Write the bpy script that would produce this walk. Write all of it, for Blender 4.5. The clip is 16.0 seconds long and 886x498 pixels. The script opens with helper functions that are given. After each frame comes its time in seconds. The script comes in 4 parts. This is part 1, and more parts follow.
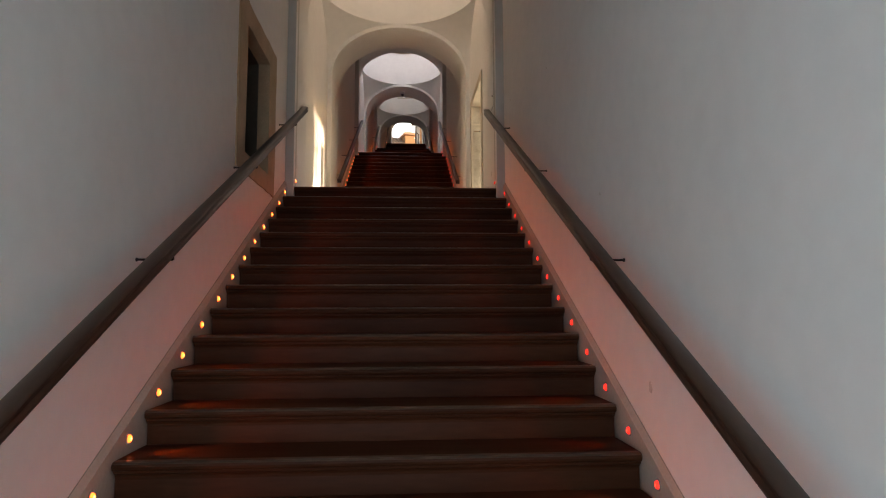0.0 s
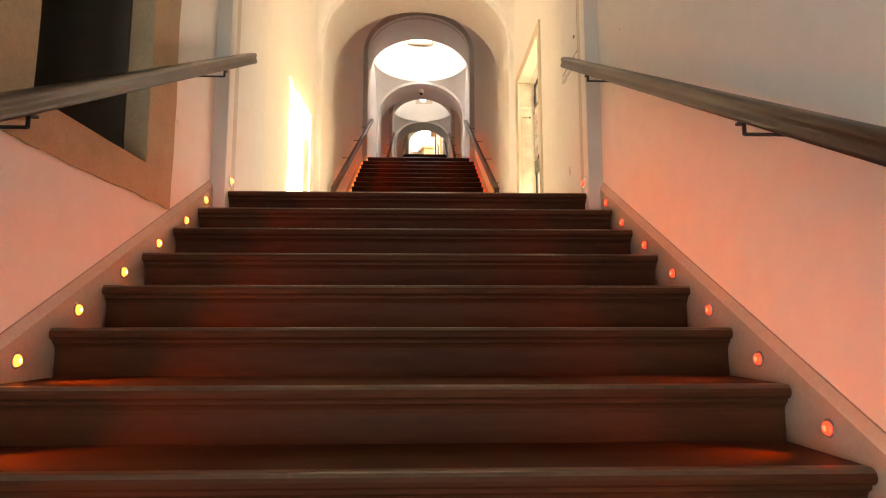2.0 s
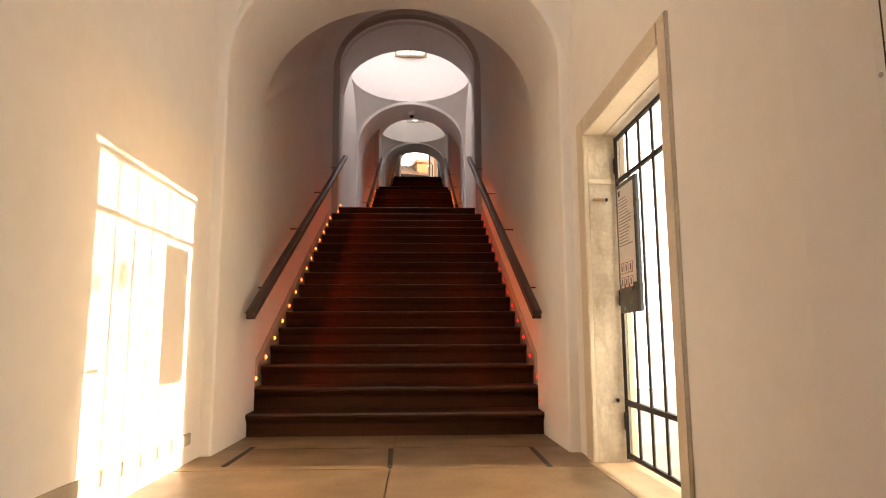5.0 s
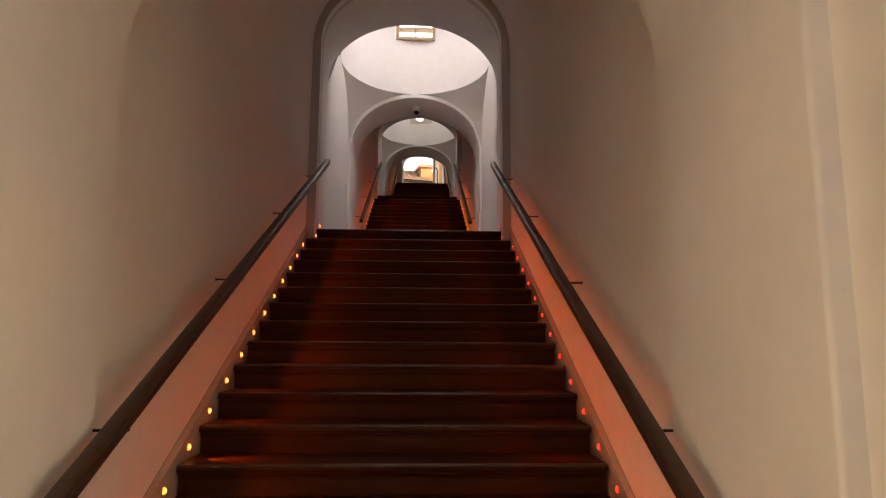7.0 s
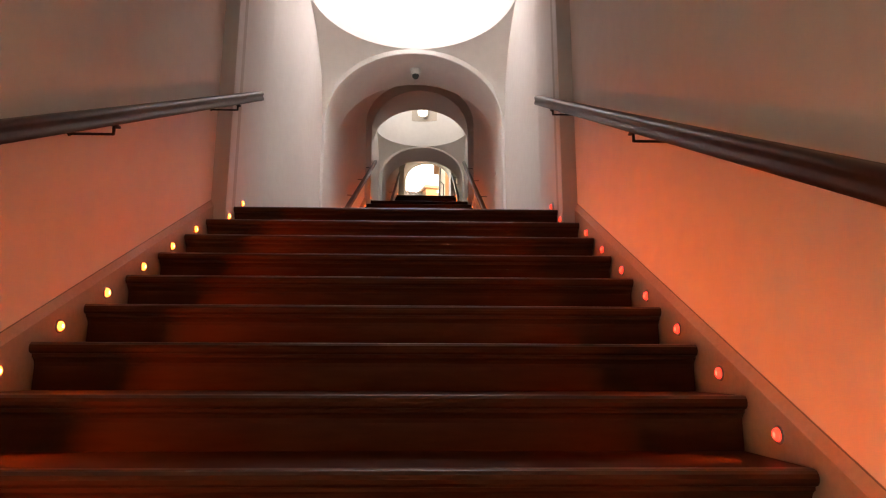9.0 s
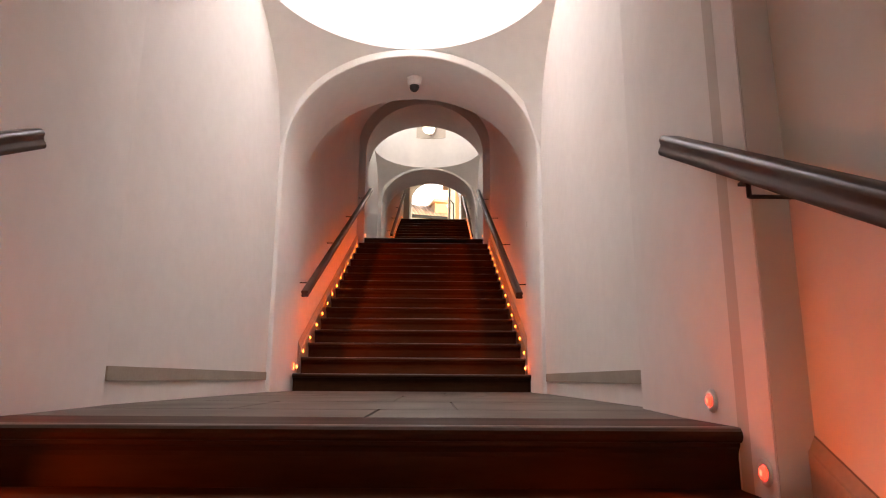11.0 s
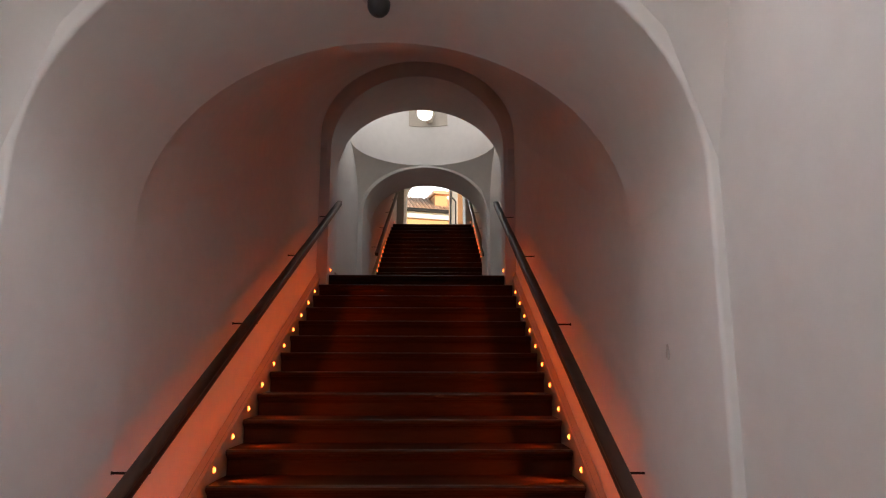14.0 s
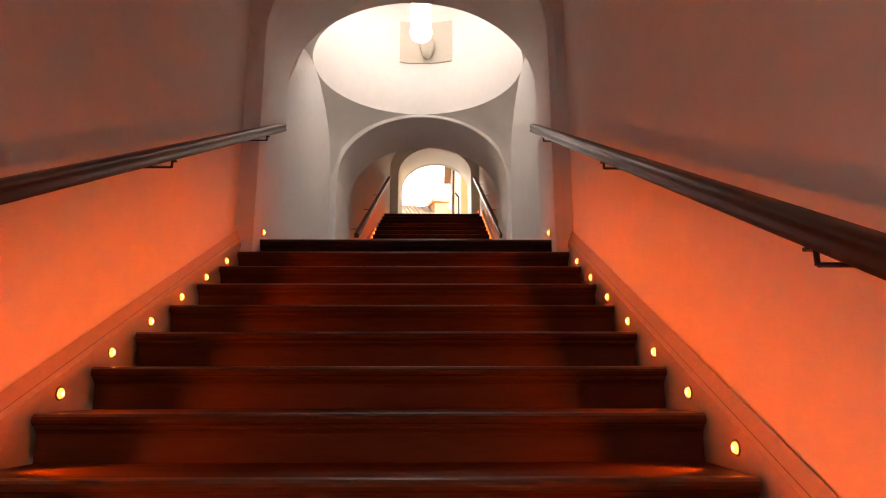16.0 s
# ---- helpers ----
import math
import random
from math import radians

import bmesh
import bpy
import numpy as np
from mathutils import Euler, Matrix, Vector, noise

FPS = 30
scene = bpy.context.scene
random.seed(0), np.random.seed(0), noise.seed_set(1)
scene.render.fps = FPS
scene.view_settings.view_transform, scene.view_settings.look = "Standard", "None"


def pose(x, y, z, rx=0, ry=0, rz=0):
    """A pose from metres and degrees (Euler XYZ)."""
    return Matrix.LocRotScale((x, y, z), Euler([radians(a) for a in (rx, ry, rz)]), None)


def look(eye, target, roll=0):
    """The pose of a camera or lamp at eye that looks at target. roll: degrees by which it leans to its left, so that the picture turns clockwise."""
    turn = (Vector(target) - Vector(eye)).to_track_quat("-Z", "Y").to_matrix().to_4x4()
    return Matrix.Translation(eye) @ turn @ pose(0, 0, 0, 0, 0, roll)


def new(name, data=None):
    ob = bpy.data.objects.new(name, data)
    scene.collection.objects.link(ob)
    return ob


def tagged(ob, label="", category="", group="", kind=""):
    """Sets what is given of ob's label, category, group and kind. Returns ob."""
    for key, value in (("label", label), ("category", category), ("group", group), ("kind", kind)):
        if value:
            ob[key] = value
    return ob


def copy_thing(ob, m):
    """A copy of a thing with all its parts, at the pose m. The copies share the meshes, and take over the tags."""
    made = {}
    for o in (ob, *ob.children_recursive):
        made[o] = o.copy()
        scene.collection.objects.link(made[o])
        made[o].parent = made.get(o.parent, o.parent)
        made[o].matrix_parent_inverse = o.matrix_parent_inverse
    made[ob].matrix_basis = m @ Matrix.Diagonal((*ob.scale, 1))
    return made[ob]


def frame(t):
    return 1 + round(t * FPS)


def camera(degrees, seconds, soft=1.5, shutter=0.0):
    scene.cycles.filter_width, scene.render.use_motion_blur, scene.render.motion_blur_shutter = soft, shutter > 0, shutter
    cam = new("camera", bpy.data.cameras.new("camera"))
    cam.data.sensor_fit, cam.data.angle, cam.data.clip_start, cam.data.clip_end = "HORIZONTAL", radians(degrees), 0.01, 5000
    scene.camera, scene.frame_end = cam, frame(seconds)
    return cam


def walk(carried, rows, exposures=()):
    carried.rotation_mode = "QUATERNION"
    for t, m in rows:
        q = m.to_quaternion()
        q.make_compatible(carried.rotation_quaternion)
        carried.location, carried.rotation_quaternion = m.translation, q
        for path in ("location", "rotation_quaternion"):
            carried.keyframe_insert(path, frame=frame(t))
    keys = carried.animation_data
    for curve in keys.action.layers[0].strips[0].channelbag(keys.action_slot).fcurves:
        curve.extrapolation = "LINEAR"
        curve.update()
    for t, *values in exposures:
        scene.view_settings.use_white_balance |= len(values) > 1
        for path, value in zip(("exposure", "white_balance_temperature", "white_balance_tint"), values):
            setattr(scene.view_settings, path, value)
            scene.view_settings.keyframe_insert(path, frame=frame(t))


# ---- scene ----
cam = camera(70.89, 16.0, 1.1)

# seconds, place, yaw, pitch, roll
PATH = [
    (0.0, 0.090, -7.050, -1.437, -3.59, 5.84, 0.24),
    (0.5, 0.105, -6.153, -1.423, -2.94, 6.04, -0.07),
    (1.0, 0.101, -5.348, -1.408, -2.48, 6.53, -0.08),
    (1.5, 0.122, -4.578, -1.216, -1.99, 7.04, 0.05),
    (2.0, 0.090, -3.946, -0.879, -1.89, 7.27, 0.04),
    (2.5, 0.151, -3.354, -0.604, -2.01, 7.51, 0.11),
    (3.0, 0.116, -2.786, -0.321, -1.92, 7.70, 0.03),
    (3.5, 0.165, -2.260, -0.045, -2.04, 7.82, -0.03),
    (4.0, 0.184, -1.720, 0.195, -2.04, 8.16, -0.00),
    (4.5, 0.179, -1.190, 0.478, -2.13, 8.00, 0.11),
    (5.0, 0.153, -0.638, 0.760, -2.44, 8.06, 0.20),
    (5.2, 0.121, -0.392, 0.859, -2.25, 8.01, 0.27),
    (7.3, 0.114, 2.522, 1.575, -2.29, 8.76, -0.34),
    (7.5, 0.103, 2.874, 1.553, -2.16, 9.19, -0.15),
    (8.0, 0.121, 3.735, 1.535, -2.26, 9.91, -0.20),
    (8.2, 0.153, 4.100, 1.540, -2.02, 10.31, -0.07),
    (10.3, 0.248, 7.031, 2.674, -1.27, 11.40, -0.35),
    (10.5, 0.275, 7.275, 2.805, -1.11, 11.59, -0.33),
    (11.0, 0.273, 7.859, 3.063, -0.80, 11.77, -0.36),
    (11.5, 0.318, 8.432, 3.327, -0.91, 11.63, -0.36),
    (12.0, 0.311, 9.023, 3.646, -0.89, 11.54, -0.36),
    (12.5, 0.288, 9.619, 3.960, -0.93, 11.08, -0.32),
    (13.0, 0.280, 10.215, 4.280, -1.04, 10.41, -0.28),
    (13.5, 0.243, 10.870, 4.505, -0.99, 10.54, -0.25),
    (14.0, 0.289, 11.564, 4.566, -0.74, 10.62, -0.11),
    (14.5, 0.249, 12.372, 4.594, -0.74, 11.09, -0.14),
    (15.0, 0.281, 13.180, 4.578, -0.84, 11.61, -0.01),
    (15.5, 0.260, 14.032, 4.576, -0.63, 12.02, 0.09),
    (16.0, 0.278, 14.858, 4.615, -0.70, 12.21, 0.09),
]
import collections

# seconds, stops, kelvin, tint
EXPOSURES = [(0.0, 1.12, 6600, 12), (0.5, 1.6, 7000, 10), (1.0, 1.95, 7400, 10), (1.5, 2.5, 7900, 10), (2.5, 2.77, 8100, 11), (3.5, 2.68, 7500, 13), (5.0, 1.9, 7100, 17), (7.5, 1.58, 7100, 14), (8.0, 1.84, 7100, 13),
             (10.5, 2.78, 7100, 14), (11.0, 2.75, 7100, 15), (12.0, 2.4, 7000, 16), (13.0, 1.98, 6400, 10), (14.0, 1.8, 6400, 10), (15.0, 2.25, 6600, 10), (15.5, 2.68, 7200, 14), (16.0, 2.92, 7400, 16)]
walk(cam, [(t, pose(x, y, z, 90 + pitch, roll, yaw)) for t, x, y, z, yaw, pitch, roll in PATH], EXPOSURES)

# ---------------------------------------------------------------- light
SUN_WAY = Vector((-2.72, 0.10, -0.41)).normalized()
world = bpy.data.worlds.new("world")
scene.world = world
world.use_nodes = True
sky = world.node_tree.nodes.new("ShaderNodeTexSky")
sky.sky_type, sky.sun_disc = "NISHITA", False
sky.sun_elevation, sky.sun_rotation = radians(8.6), math.atan2(-SUN_WAY.x, -SUN_WAY.y)
world.node_tree.links.new(sky.outputs[0], world.node_tree.nodes["Background"].inputs[0])
world.node_tree.nodes["Background"].inputs[1].default_value = 0.11
sun = new("sun", bpy.data.lights.new("sun", "SUN"))
sun.data.energy, sun.data.angle, sun.data.color = 5.0, radians(0.5), (1.0, 0.84, 0.62)
sun.matrix_world = look((0, 0, 0), SUN_WAY)

LED_WATTS = 7.9
SKYLIGHT_WATTS = (7.4, 13.4, 2.2)
SKYLIGHT_TINT = ((1.0, 0.75, 0.51), (0.93, 0.90, 1.0), (0.84, 0.83, 1.0))
ENTRANCE_WATTS = 27.0
DOOR_WATTS = 6.0


def opening_light(name, m, w, h, watts, colour, spread=math.pi):
    lamp = new(name, bpy.data.lights.new(name, "AREA"))
    lamp.data.shape, lamp.data.size, lamp.data.size_y = "RECTANGLE", w, h
    lamp.data.energy, lamp.data.color, lamp.data.spread = watts, colour, spread
    lamp.matrix_world = m
    return lamp


# ---------------------------------------------------------------- materials
def material(name, base, dark, rough=0.7, metal=0.0, scale=2.0, fine=60.0, bump=0.1, mix=0.5, spots=0.0, stretch=(1, 1, 1), vary=0.0, spec=0.5, grain_mix=0.25):
    """Two-scale procedural surface: large patches between two tones, fine grain, bump."""
    m = bpy.data.materials.new(name)
    m.use_nodes = True
    nt = m.node_tree
    n, link = nt.nodes, nt.links.new
    p = n["Principled BSDF"]
    p.inputs["Metallic"].default_value = metal
    p.inputs["Specular IOR Level"].default_value = spec
    co = n.new("ShaderNodeNewGeometry")
    mp = n.new("ShaderNodeMapping")
    mp.inputs["Scale"].default_value = stretch
    link(co.outputs["Position"], mp.inputs[0])
    big = n.new("ShaderNodeTexNoise")
    big.inputs["Scale"].default_value, big.inputs["Detail"].default_value = scale, 6
    link(mp.outputs[0], big.inputs["Vector"])
    tiny = n.new("ShaderNodeTexNoise")
    tiny.inputs["Scale"].default_value, tiny.inputs["Detail"].default_value = fine, 4
    link(mp.outputs[0], tiny.inputs["Vector"])
    ramp = n.new("ShaderNodeMapRange")
    ramp.inputs[1].default_value, ramp.inputs[2].default_value = 0.35, 0.7
    ramp.inputs[4].default_value = mix
    link(big.outputs["Fac"], ramp.inputs[0])
    blend = n.new("ShaderNodeMix")
    blend.data_type = "RGBA"
    blend.inputs[6].default_value, blend.inputs[7].default_value = (*base, 1), (*dark, 1)
    link(ramp.outputs[0], blend.inputs[0])
    grain = n.new("ShaderNodeMix")
    grain.data_type, grain.blend_type = "RGBA", "MULTIPLY"
    grain.inputs[0].default_value = grain_mix + spots
    link(blend.outputs[2], grain.inputs[6])
    tone = n.new("ShaderNodeMapRange")
    tone.inputs[1].default_value, tone.inputs[2].default_value, tone.inputs[3].default_value, tone.inputs[4].default_value = 0.3, 0.65, 0.72, 1.08
    link(tiny.outputs["Fac"], tone.inputs[0])
    link(tone.outputs[0], grain.inputs[7])
    out = grain.outputs[2]
    if vary:
        info = n.new("ShaderNodeObjectInfo")
        vr = n.new("ShaderNodeMapRange")
        vr.inputs[3].default_value, vr.inputs[4].default_value = 1 - vary, 1 + vary
        link(info.outputs["Random"], vr.inputs[0])
        hv = n.new("ShaderNodeHueSaturation")
        link(vr.outputs[0], hv.inputs["Value"])
        link(out, hv.inputs["Color"])
        out = hv.outputs[0]
    link(out, p.inputs["Base Color"])
    rr = n.new("ShaderNodeMapRange")
    rr.inputs[3].default_value, rr.inputs[4].default_value = max(rough - 0.12, 0.02), min(rough + 0.12, 1)
    link(big.outputs["Fac"], rr.inputs[0])
    link(rr.outputs[0], p.inputs["Roughness"])
    b = n.new("ShaderNodeBump")
    b.inputs["Strength"].default_value, b.inputs["Distance"].default_value = bump, 0.004
    add = n.new("ShaderNodeMath")
    add.inputs[1].default_value = 0.35
    add.operation = "MULTIPLY_ADD"
    link(tiny.outputs["Fac"], add.inputs[0])
    link(big.outputs["Fac"], add.inputs[2])
    link(add.outputs[0], b.inputs["Height"])
    link(b.outputs[0], p.inputs["Normal"])
    return m


def emitter(name, colour, strength):
    m = bpy.data.materials.new(name)
    m.use_nodes = True
    p = m.node_tree.nodes["Principled BSDF"]
    p.inputs["Base Color"].default_value = (*colour, 1)
    p.inputs["Emission Color"].default_value = (*colour, 1)
    p.inputs["Emission Strength"].default_value = strength
    return m


PLASTER = material("plaster", (0.84, 0.805, 0.755), (0.775, 0.735, 0.68), 0.9, scale=0.9, fine=9, bump=0.16, grain_mix=0.10)
SKIRT = material("skirting_paint", (0.50, 0.415, 0.335), (0.42, 0.345, 0.275), 0.75, scale=3, fine=50, bump=0.2)
# darker copy of the plaster: the shade on the arch faces as colour
COLLAR_SHADED = material("shaded_collar_plaster", (0.62, 0.565, 0.50), (0.55, 0.50, 0.44), 0.85, scale=1.4, fine=9, bump=0.16, grain_mix=0.10)
# stone of the window recess, with the shade inside put into its colour
NICHE_SHADED = material("shaded_niche_stone", (0.085, 0.07, 0.052), (0.055, 0.046, 0.035), 0.95, scale=5, fine=30, bump=0.8)
JAMB = material("jamb_paint", (0.82, 0.785, 0.735), (0.76, 0.72, 0.665), 0.85, scale=1.2, fine=9, bump=0.16, grain_mix=0.10)
STRIP = material("strip_stone", (0.40, 0.35, 0.28), (0.33, 0.28, 0.22), 0.8, scale=4, bump=0.2)
STEP = material("step_wood", (0.067, 0.0255, 0.0112), (0.037, 0.014, 0.0066), 0.5, spec=0.08, scale=4.5, fine=46, bump=0.35, stretch=(0.16, 1, 1), vary=0.18, spots=0.45, mix=0.85)
WORN = material("worn_nosing", (0.10, 0.060, 0.038), (0.045, 0.026, 0.016), 0.34, spec=0.4, scale=7, fine=55, bump=0.3, stretch=(0.35, 1, 1), vary=0.2, spots=0.5, mix=0.85)
SLAB = material("floor_stone", (0.225, 0.143, 0.075), (0.125, 0.08, 0.042), 0.42, scale=2.6, fine=38, bump=0.3, vary=0.06, spots=0.35, mix=0.8)
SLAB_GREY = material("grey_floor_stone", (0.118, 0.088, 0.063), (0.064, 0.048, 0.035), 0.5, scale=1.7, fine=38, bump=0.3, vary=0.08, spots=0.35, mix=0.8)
SLOT = material("dark_slot", (0.035, 0.025, 0.016), (0.022, 0.016, 0.011), 0.8)
WOOD = material("rail_wood", (0.060, 0.031, 0.019), (0.033, 0.018, 0.011), 0.36, spec=0.45, scale=3, fine=60, bump=0.1, stretch=(1, 0.15, 1), spots=0.2)
IRON = material("black_iron", (0.025, 0.023, 0.022), (0.04, 0.033, 0.028), 0.5, metal=0.6, scale=8, bump=0.2)
STONE = material("sandstone", (0.46, 0.33, 0.20), (0.35, 0.25, 0.145), 0.85, scale=5, fine=70, bump=0.5, spots=0.15)
DOORSTONE = material("pale_sandstone", (0.70, 0.61, 0.47), (0.60, 0.51, 0.38), 0.85, scale=4, fine=60, bump=0.3, spots=0.05)
BOARD = material("beige_board", (0.62, 0.55, 0.45), (0.55, 0.48, 0.39), 0.8, scale=2)
MORTAR = material("mortar", (0.13, 0.10, 0.07), (0.09, 0.07, 0.05), 0.9, scale=8)
ROUGH = material("rough_plaster", (0.72, 0.66, 0.55), (0.55, 0.48, 0.38), 0.95, scale=6, fine=30, bump=1.0, spots=0.1)
SCRAPED = material("scraped_plaster", (0.68, 0.60, 0.47), (0.44, 0.36, 0.25), 0.95, scale=5.5, fine=45, bump=0.5, spots=0.2, mix=0.75)
BARK = material("bark", (0.11, 0.085, 0.06), (0.06, 0.045, 0.03), 0.95, scale=12, fine=60, bump=0.8)
LEAF = material("leaf", (0.07, 0.11, 0.03), (0.04, 0.07, 0.02), 0.6, scale=3, fine=20, bump=0.1)
WHITE = material("white_paint", (0.82, 0.80, 0.76), (0.75, 0.73, 0.69), 0.5, scale=3)
BEZEL = material("bezel_metal", (0.22, 0.2, 0.18), (0.16, 0.15, 0.14), 0.5, scale=10)
METAL = material("steel", (0.5, 0.5, 0.5), (0.4, 0.4, 0.4), 0.35, metal=1.0, scale=10)
PAPER = material("paper", (0.78, 0.74, 0.70), (0.7, 0.66, 0.62), 0.7, scale=5)
REDINK = material("red_ink", (0.45, 0.06, 0.04), (0.38, 0.05, 0.04), 0.7)
INK = material("ink", (0.07, 0.07, 0.08), (0.05, 0.05, 0.05), 0.7)
BLACK = material("black_plastic", (0.02, 0.02, 0.022), (0.03, 0.03, 0.03), 0.3, scale=8)
DARKWOOD = material("dark_shutter", (0.04, 0.03, 0.022), (0.025, 0.018, 0.014), 0.6, scale=5)
TILE = material("roof_tile", (0.62, 0.38, 0.24), (0.50, 0.29, 0.17), 0.8, scale=4, fine=30, bump=0.4, vary=0.2)
ORANGE = material("ochre_render", (0.66, 0.36, 0.18), (0.58, 0.31, 0.15), 0.9, scale=1.2)
PAVING = material("paving", (0.30, 0.28, 0.25), (0.22, 0.2, 0.18), 0.85, scale=2, bump=0.4)
CORE = emitter("led_amber", (1.0, 0.36, 0.07), 5.6)
CORE_RED = emitter("led_red", (1.0, 0.06, 0.035), 1.3)
LENS = emitter("lens_amber", (1.0, 0.115, 0.015), 3.1)
LENS_RED = emitter("lens_red", (1.0, 0.022, 0.012), 1.1)
for glow in (CORE, CORE_RED, LENS, LENS_RED):
    glow.cycles.emission_sampling = "NONE"
BULB = emitter("lamp_glow", (1.0, 0.95, 0.88), 0.8)


# ---------------------------------------------------------------- mesh helpers
def mesh_from(name, verts, faces, mat, smooth=False):
    me = bpy.data.meshes.new(name)
    me.from_pydata(verts, [], faces)
    me.materials.append(mat)
    if smooth:
        me.shade_smooth()
        me.set_sharp_from_angle(angle=radians(38))
        seen = collections.Counter(k for p in me.polygons for k in p.edge_keys)
        for e in me.edges:
            if seen[e.key] == 1:
                e.use_edge_sharp = True
    return me


def part(name, bm, mat, parent=None, label="", smooth=False):
    """Links a bmesh as one mesh object under a thing or a part."""
    me = bpy.data.meshes.new(name)
    bmesh.ops.recalc_face_normals(bm, faces=bm.faces[:])
    bm.to_mesh(me)
    bm.free()
    me.materials.append(mat)
    if smooth:
        me.shade_smooth()
        me.set_sharp_from_angle(angle=radians(50))
    ob = new(name, me)
    ob.parent = parent
    return tagged(ob, label)


def box(x0, x1, y0, y1, z0, z1, bevel=0.0, into=None):
    bm = into or bmesh.new()
    vs = bmesh.ops.create_cube(bm, size=1)["verts"]
    for v in vs:
        v.co = Vector(((x0 + x1) / 2 + v.co.x * (x1 - x0), (y0 + y1) / 2 + v.co.y * (y1 - y0), (z0 + z1) / 2 + v.co.z * (z1 - z0)))
    if bevel:
        es = {e for v in vs for e in v.link_edges}
        bmesh.ops.bevel(bm, geom=list(es), offset=bevel, segments=2, affect="EDGES")
    return bm


def rod(a, b, r, sides=10, into=None):
    bm = into or bmesh.new()
    a, b = Vector(a), Vector(b)
    q = (b - a).to_track_quat("Z", "Y").to_matrix().to_4x4()
    bmesh.ops.create_cone(bm, cap_ends=True, segments=sides, radius1=r, radius2=r, depth=(b - a).length, matrix=Matrix.Translation((a + b) / 2) @ q)
    return bm


def extrude_profile(profile, path, into=None):
    """Sweeps a closed profile of (side, up) points along 3D stations (origin, side axis, up axis)."""
    bm = into or bmesh.new()
    rings = [[bm.verts.new(o + s * a + u * b) for a, b in profile] for o, s, u in path]
    n = len(profile)
    for r0, r1 in zip(rings, rings[1:]):
        for i in range(n):
            bm.faces.new((r0[i], r0[(i + 1) % n], r1[(i + 1) % n], r1[i]))
    bm.faces.new(rings[0])
    bm.faces.new(rings[-1][::-1])
    return bm


def revolve(profile, centre, sides=20, into=None):
    """Turns (radius, height) points round the vertical through centre."""
    bm = into or bmesh.new()
    c = Vector(centre)
    rings = [[bm.verts.new(c + Vector((r * math.cos(k * math.tau / sides), r * math.sin(k * math.tau / sides), z))) for k in range(sides)] for r, z in profile]
    for r0, r1 in zip(rings, rings[1:]):
        for k in range(sides):
            bm.faces.new((r0[k], r0[(k + 1) % sides], r1[(k + 1) % sides], r1[k]))
    return bm


def empty(name, label, category, group="", kind="", at=(0, 0, 0)):
    ob = new(name)
    ob.location = at
    return tagged(ob, label, category, group, kind)


def thick(ob, depth):
    mod = ob.modifiers.new("thickness", "SOLIDIFY")
    mod.thickness, mod.offset = depth, -1
    return ob


# ---------------------------------------------------------------- plan
WALL, PLINTH, NOSE = 1.25, 1.228, 1.216
# flights: y and z of the landing nosing, going, rise, risers, centre line
FLIGHTS = [
    dict(y=0.0, z=0.0, t=0.341, r=0.175, n=17, cx=0.0),
    dict(y=9.668, z=2.9325, t=0.3315, r=0.1725, n=17, cx=-0.005),
    dict(y=19.677, z=5.7405, t=0.357, r=0.1755, n=16, cx=0.047),
    dict(y=29.65, z=8.7155, t=0.36, r=0.175, n=17, cx=0.19),
]
for fl in FLIGHTS:
    fl["base"] = fl["y"] - (fl["n"] - 1) * fl["t"]
    fl["floor"] = fl["z"] - fl["n"] * fl["r"]
    fl["plinth"], fl["cap"] = PLINTH, 0.125


def line(fl, y):
    """Height of the line through the nosings of a flight."""
    return fl["z"] + (y - fl["y"]) / fl["t"] * fl["r"]


ARC = 28


def station(y, a, cx, zb, zs, zc):
    return dict(y=y, a=a, cx=cx, zb=zb, zs=zs, zc=zc)


def shell(tag, stations, mat, depth=0.22):
    """A vaulted passage from stations: two walls and a ceiling, each with thickness."""
    for side, word in ((-1, "left"), (1, "right")):
        vs, fs = [], []
        for s in stations:
            for k in range(5):
                vs.append((s["cx"] + side * s["a"], s["y"], s["zb"] + (s["zs"] - s["zb"]) * k / 4))
        for i in range(len(stations) - 1):
            for k in range(4):
                q = (i * 5 + k, i * 5 + k + 1, i * 5 + k + 6, i * 5 + k + 5)
                fs.append(q if side < 0 else q[::-1])
        ob = new("wall_%s_%s" % (tag, word), mesh_from("wall", vs, [f[::-1] for f in fs], mat, True))
        tagged(thick(ob, depth), "white lime-plastered side wall of the covered stair", "wall", kind="structure")
    vs, fs = [], []
    for s in stations:
        for k in range(ARC + 1):
            th = math.pi * k / ARC
            vs.append((s["cx"] + s["a"] * math.cos(th), s["y"], s["zs"] + (s["zc"] - s["zs"]) * math.sin(th)))
    for i in range(len(stations) - 1):
        for k in range(ARC):
            a = i * (ARC + 1) + k
            fs.append((a, a + 1, a + ARC + 2, a + ARC + 1))
    ob = new("ceiling_" + tag, mesh_from("ceiling", vs, fs, mat, True))
    tagged(thick(ob, depth), "white plastered barrel vault over the stair", "ceiling", kind="structure")


def round_in(y, a, cx, zb, zs, zc, r, way):
    """Stations that roll an arch's edge: way +1 enters, -1 leaves."""
    out = []
    for k in range(6):
        q = math.pi / 2 * k / 5
        g = r * (1 - math.sin(q))
        out.append(station(y + way * r * (1 - math.cos(q)), a + g, cx, zb, zs, zc + g))
    return out if way > 0 else out[::-1]


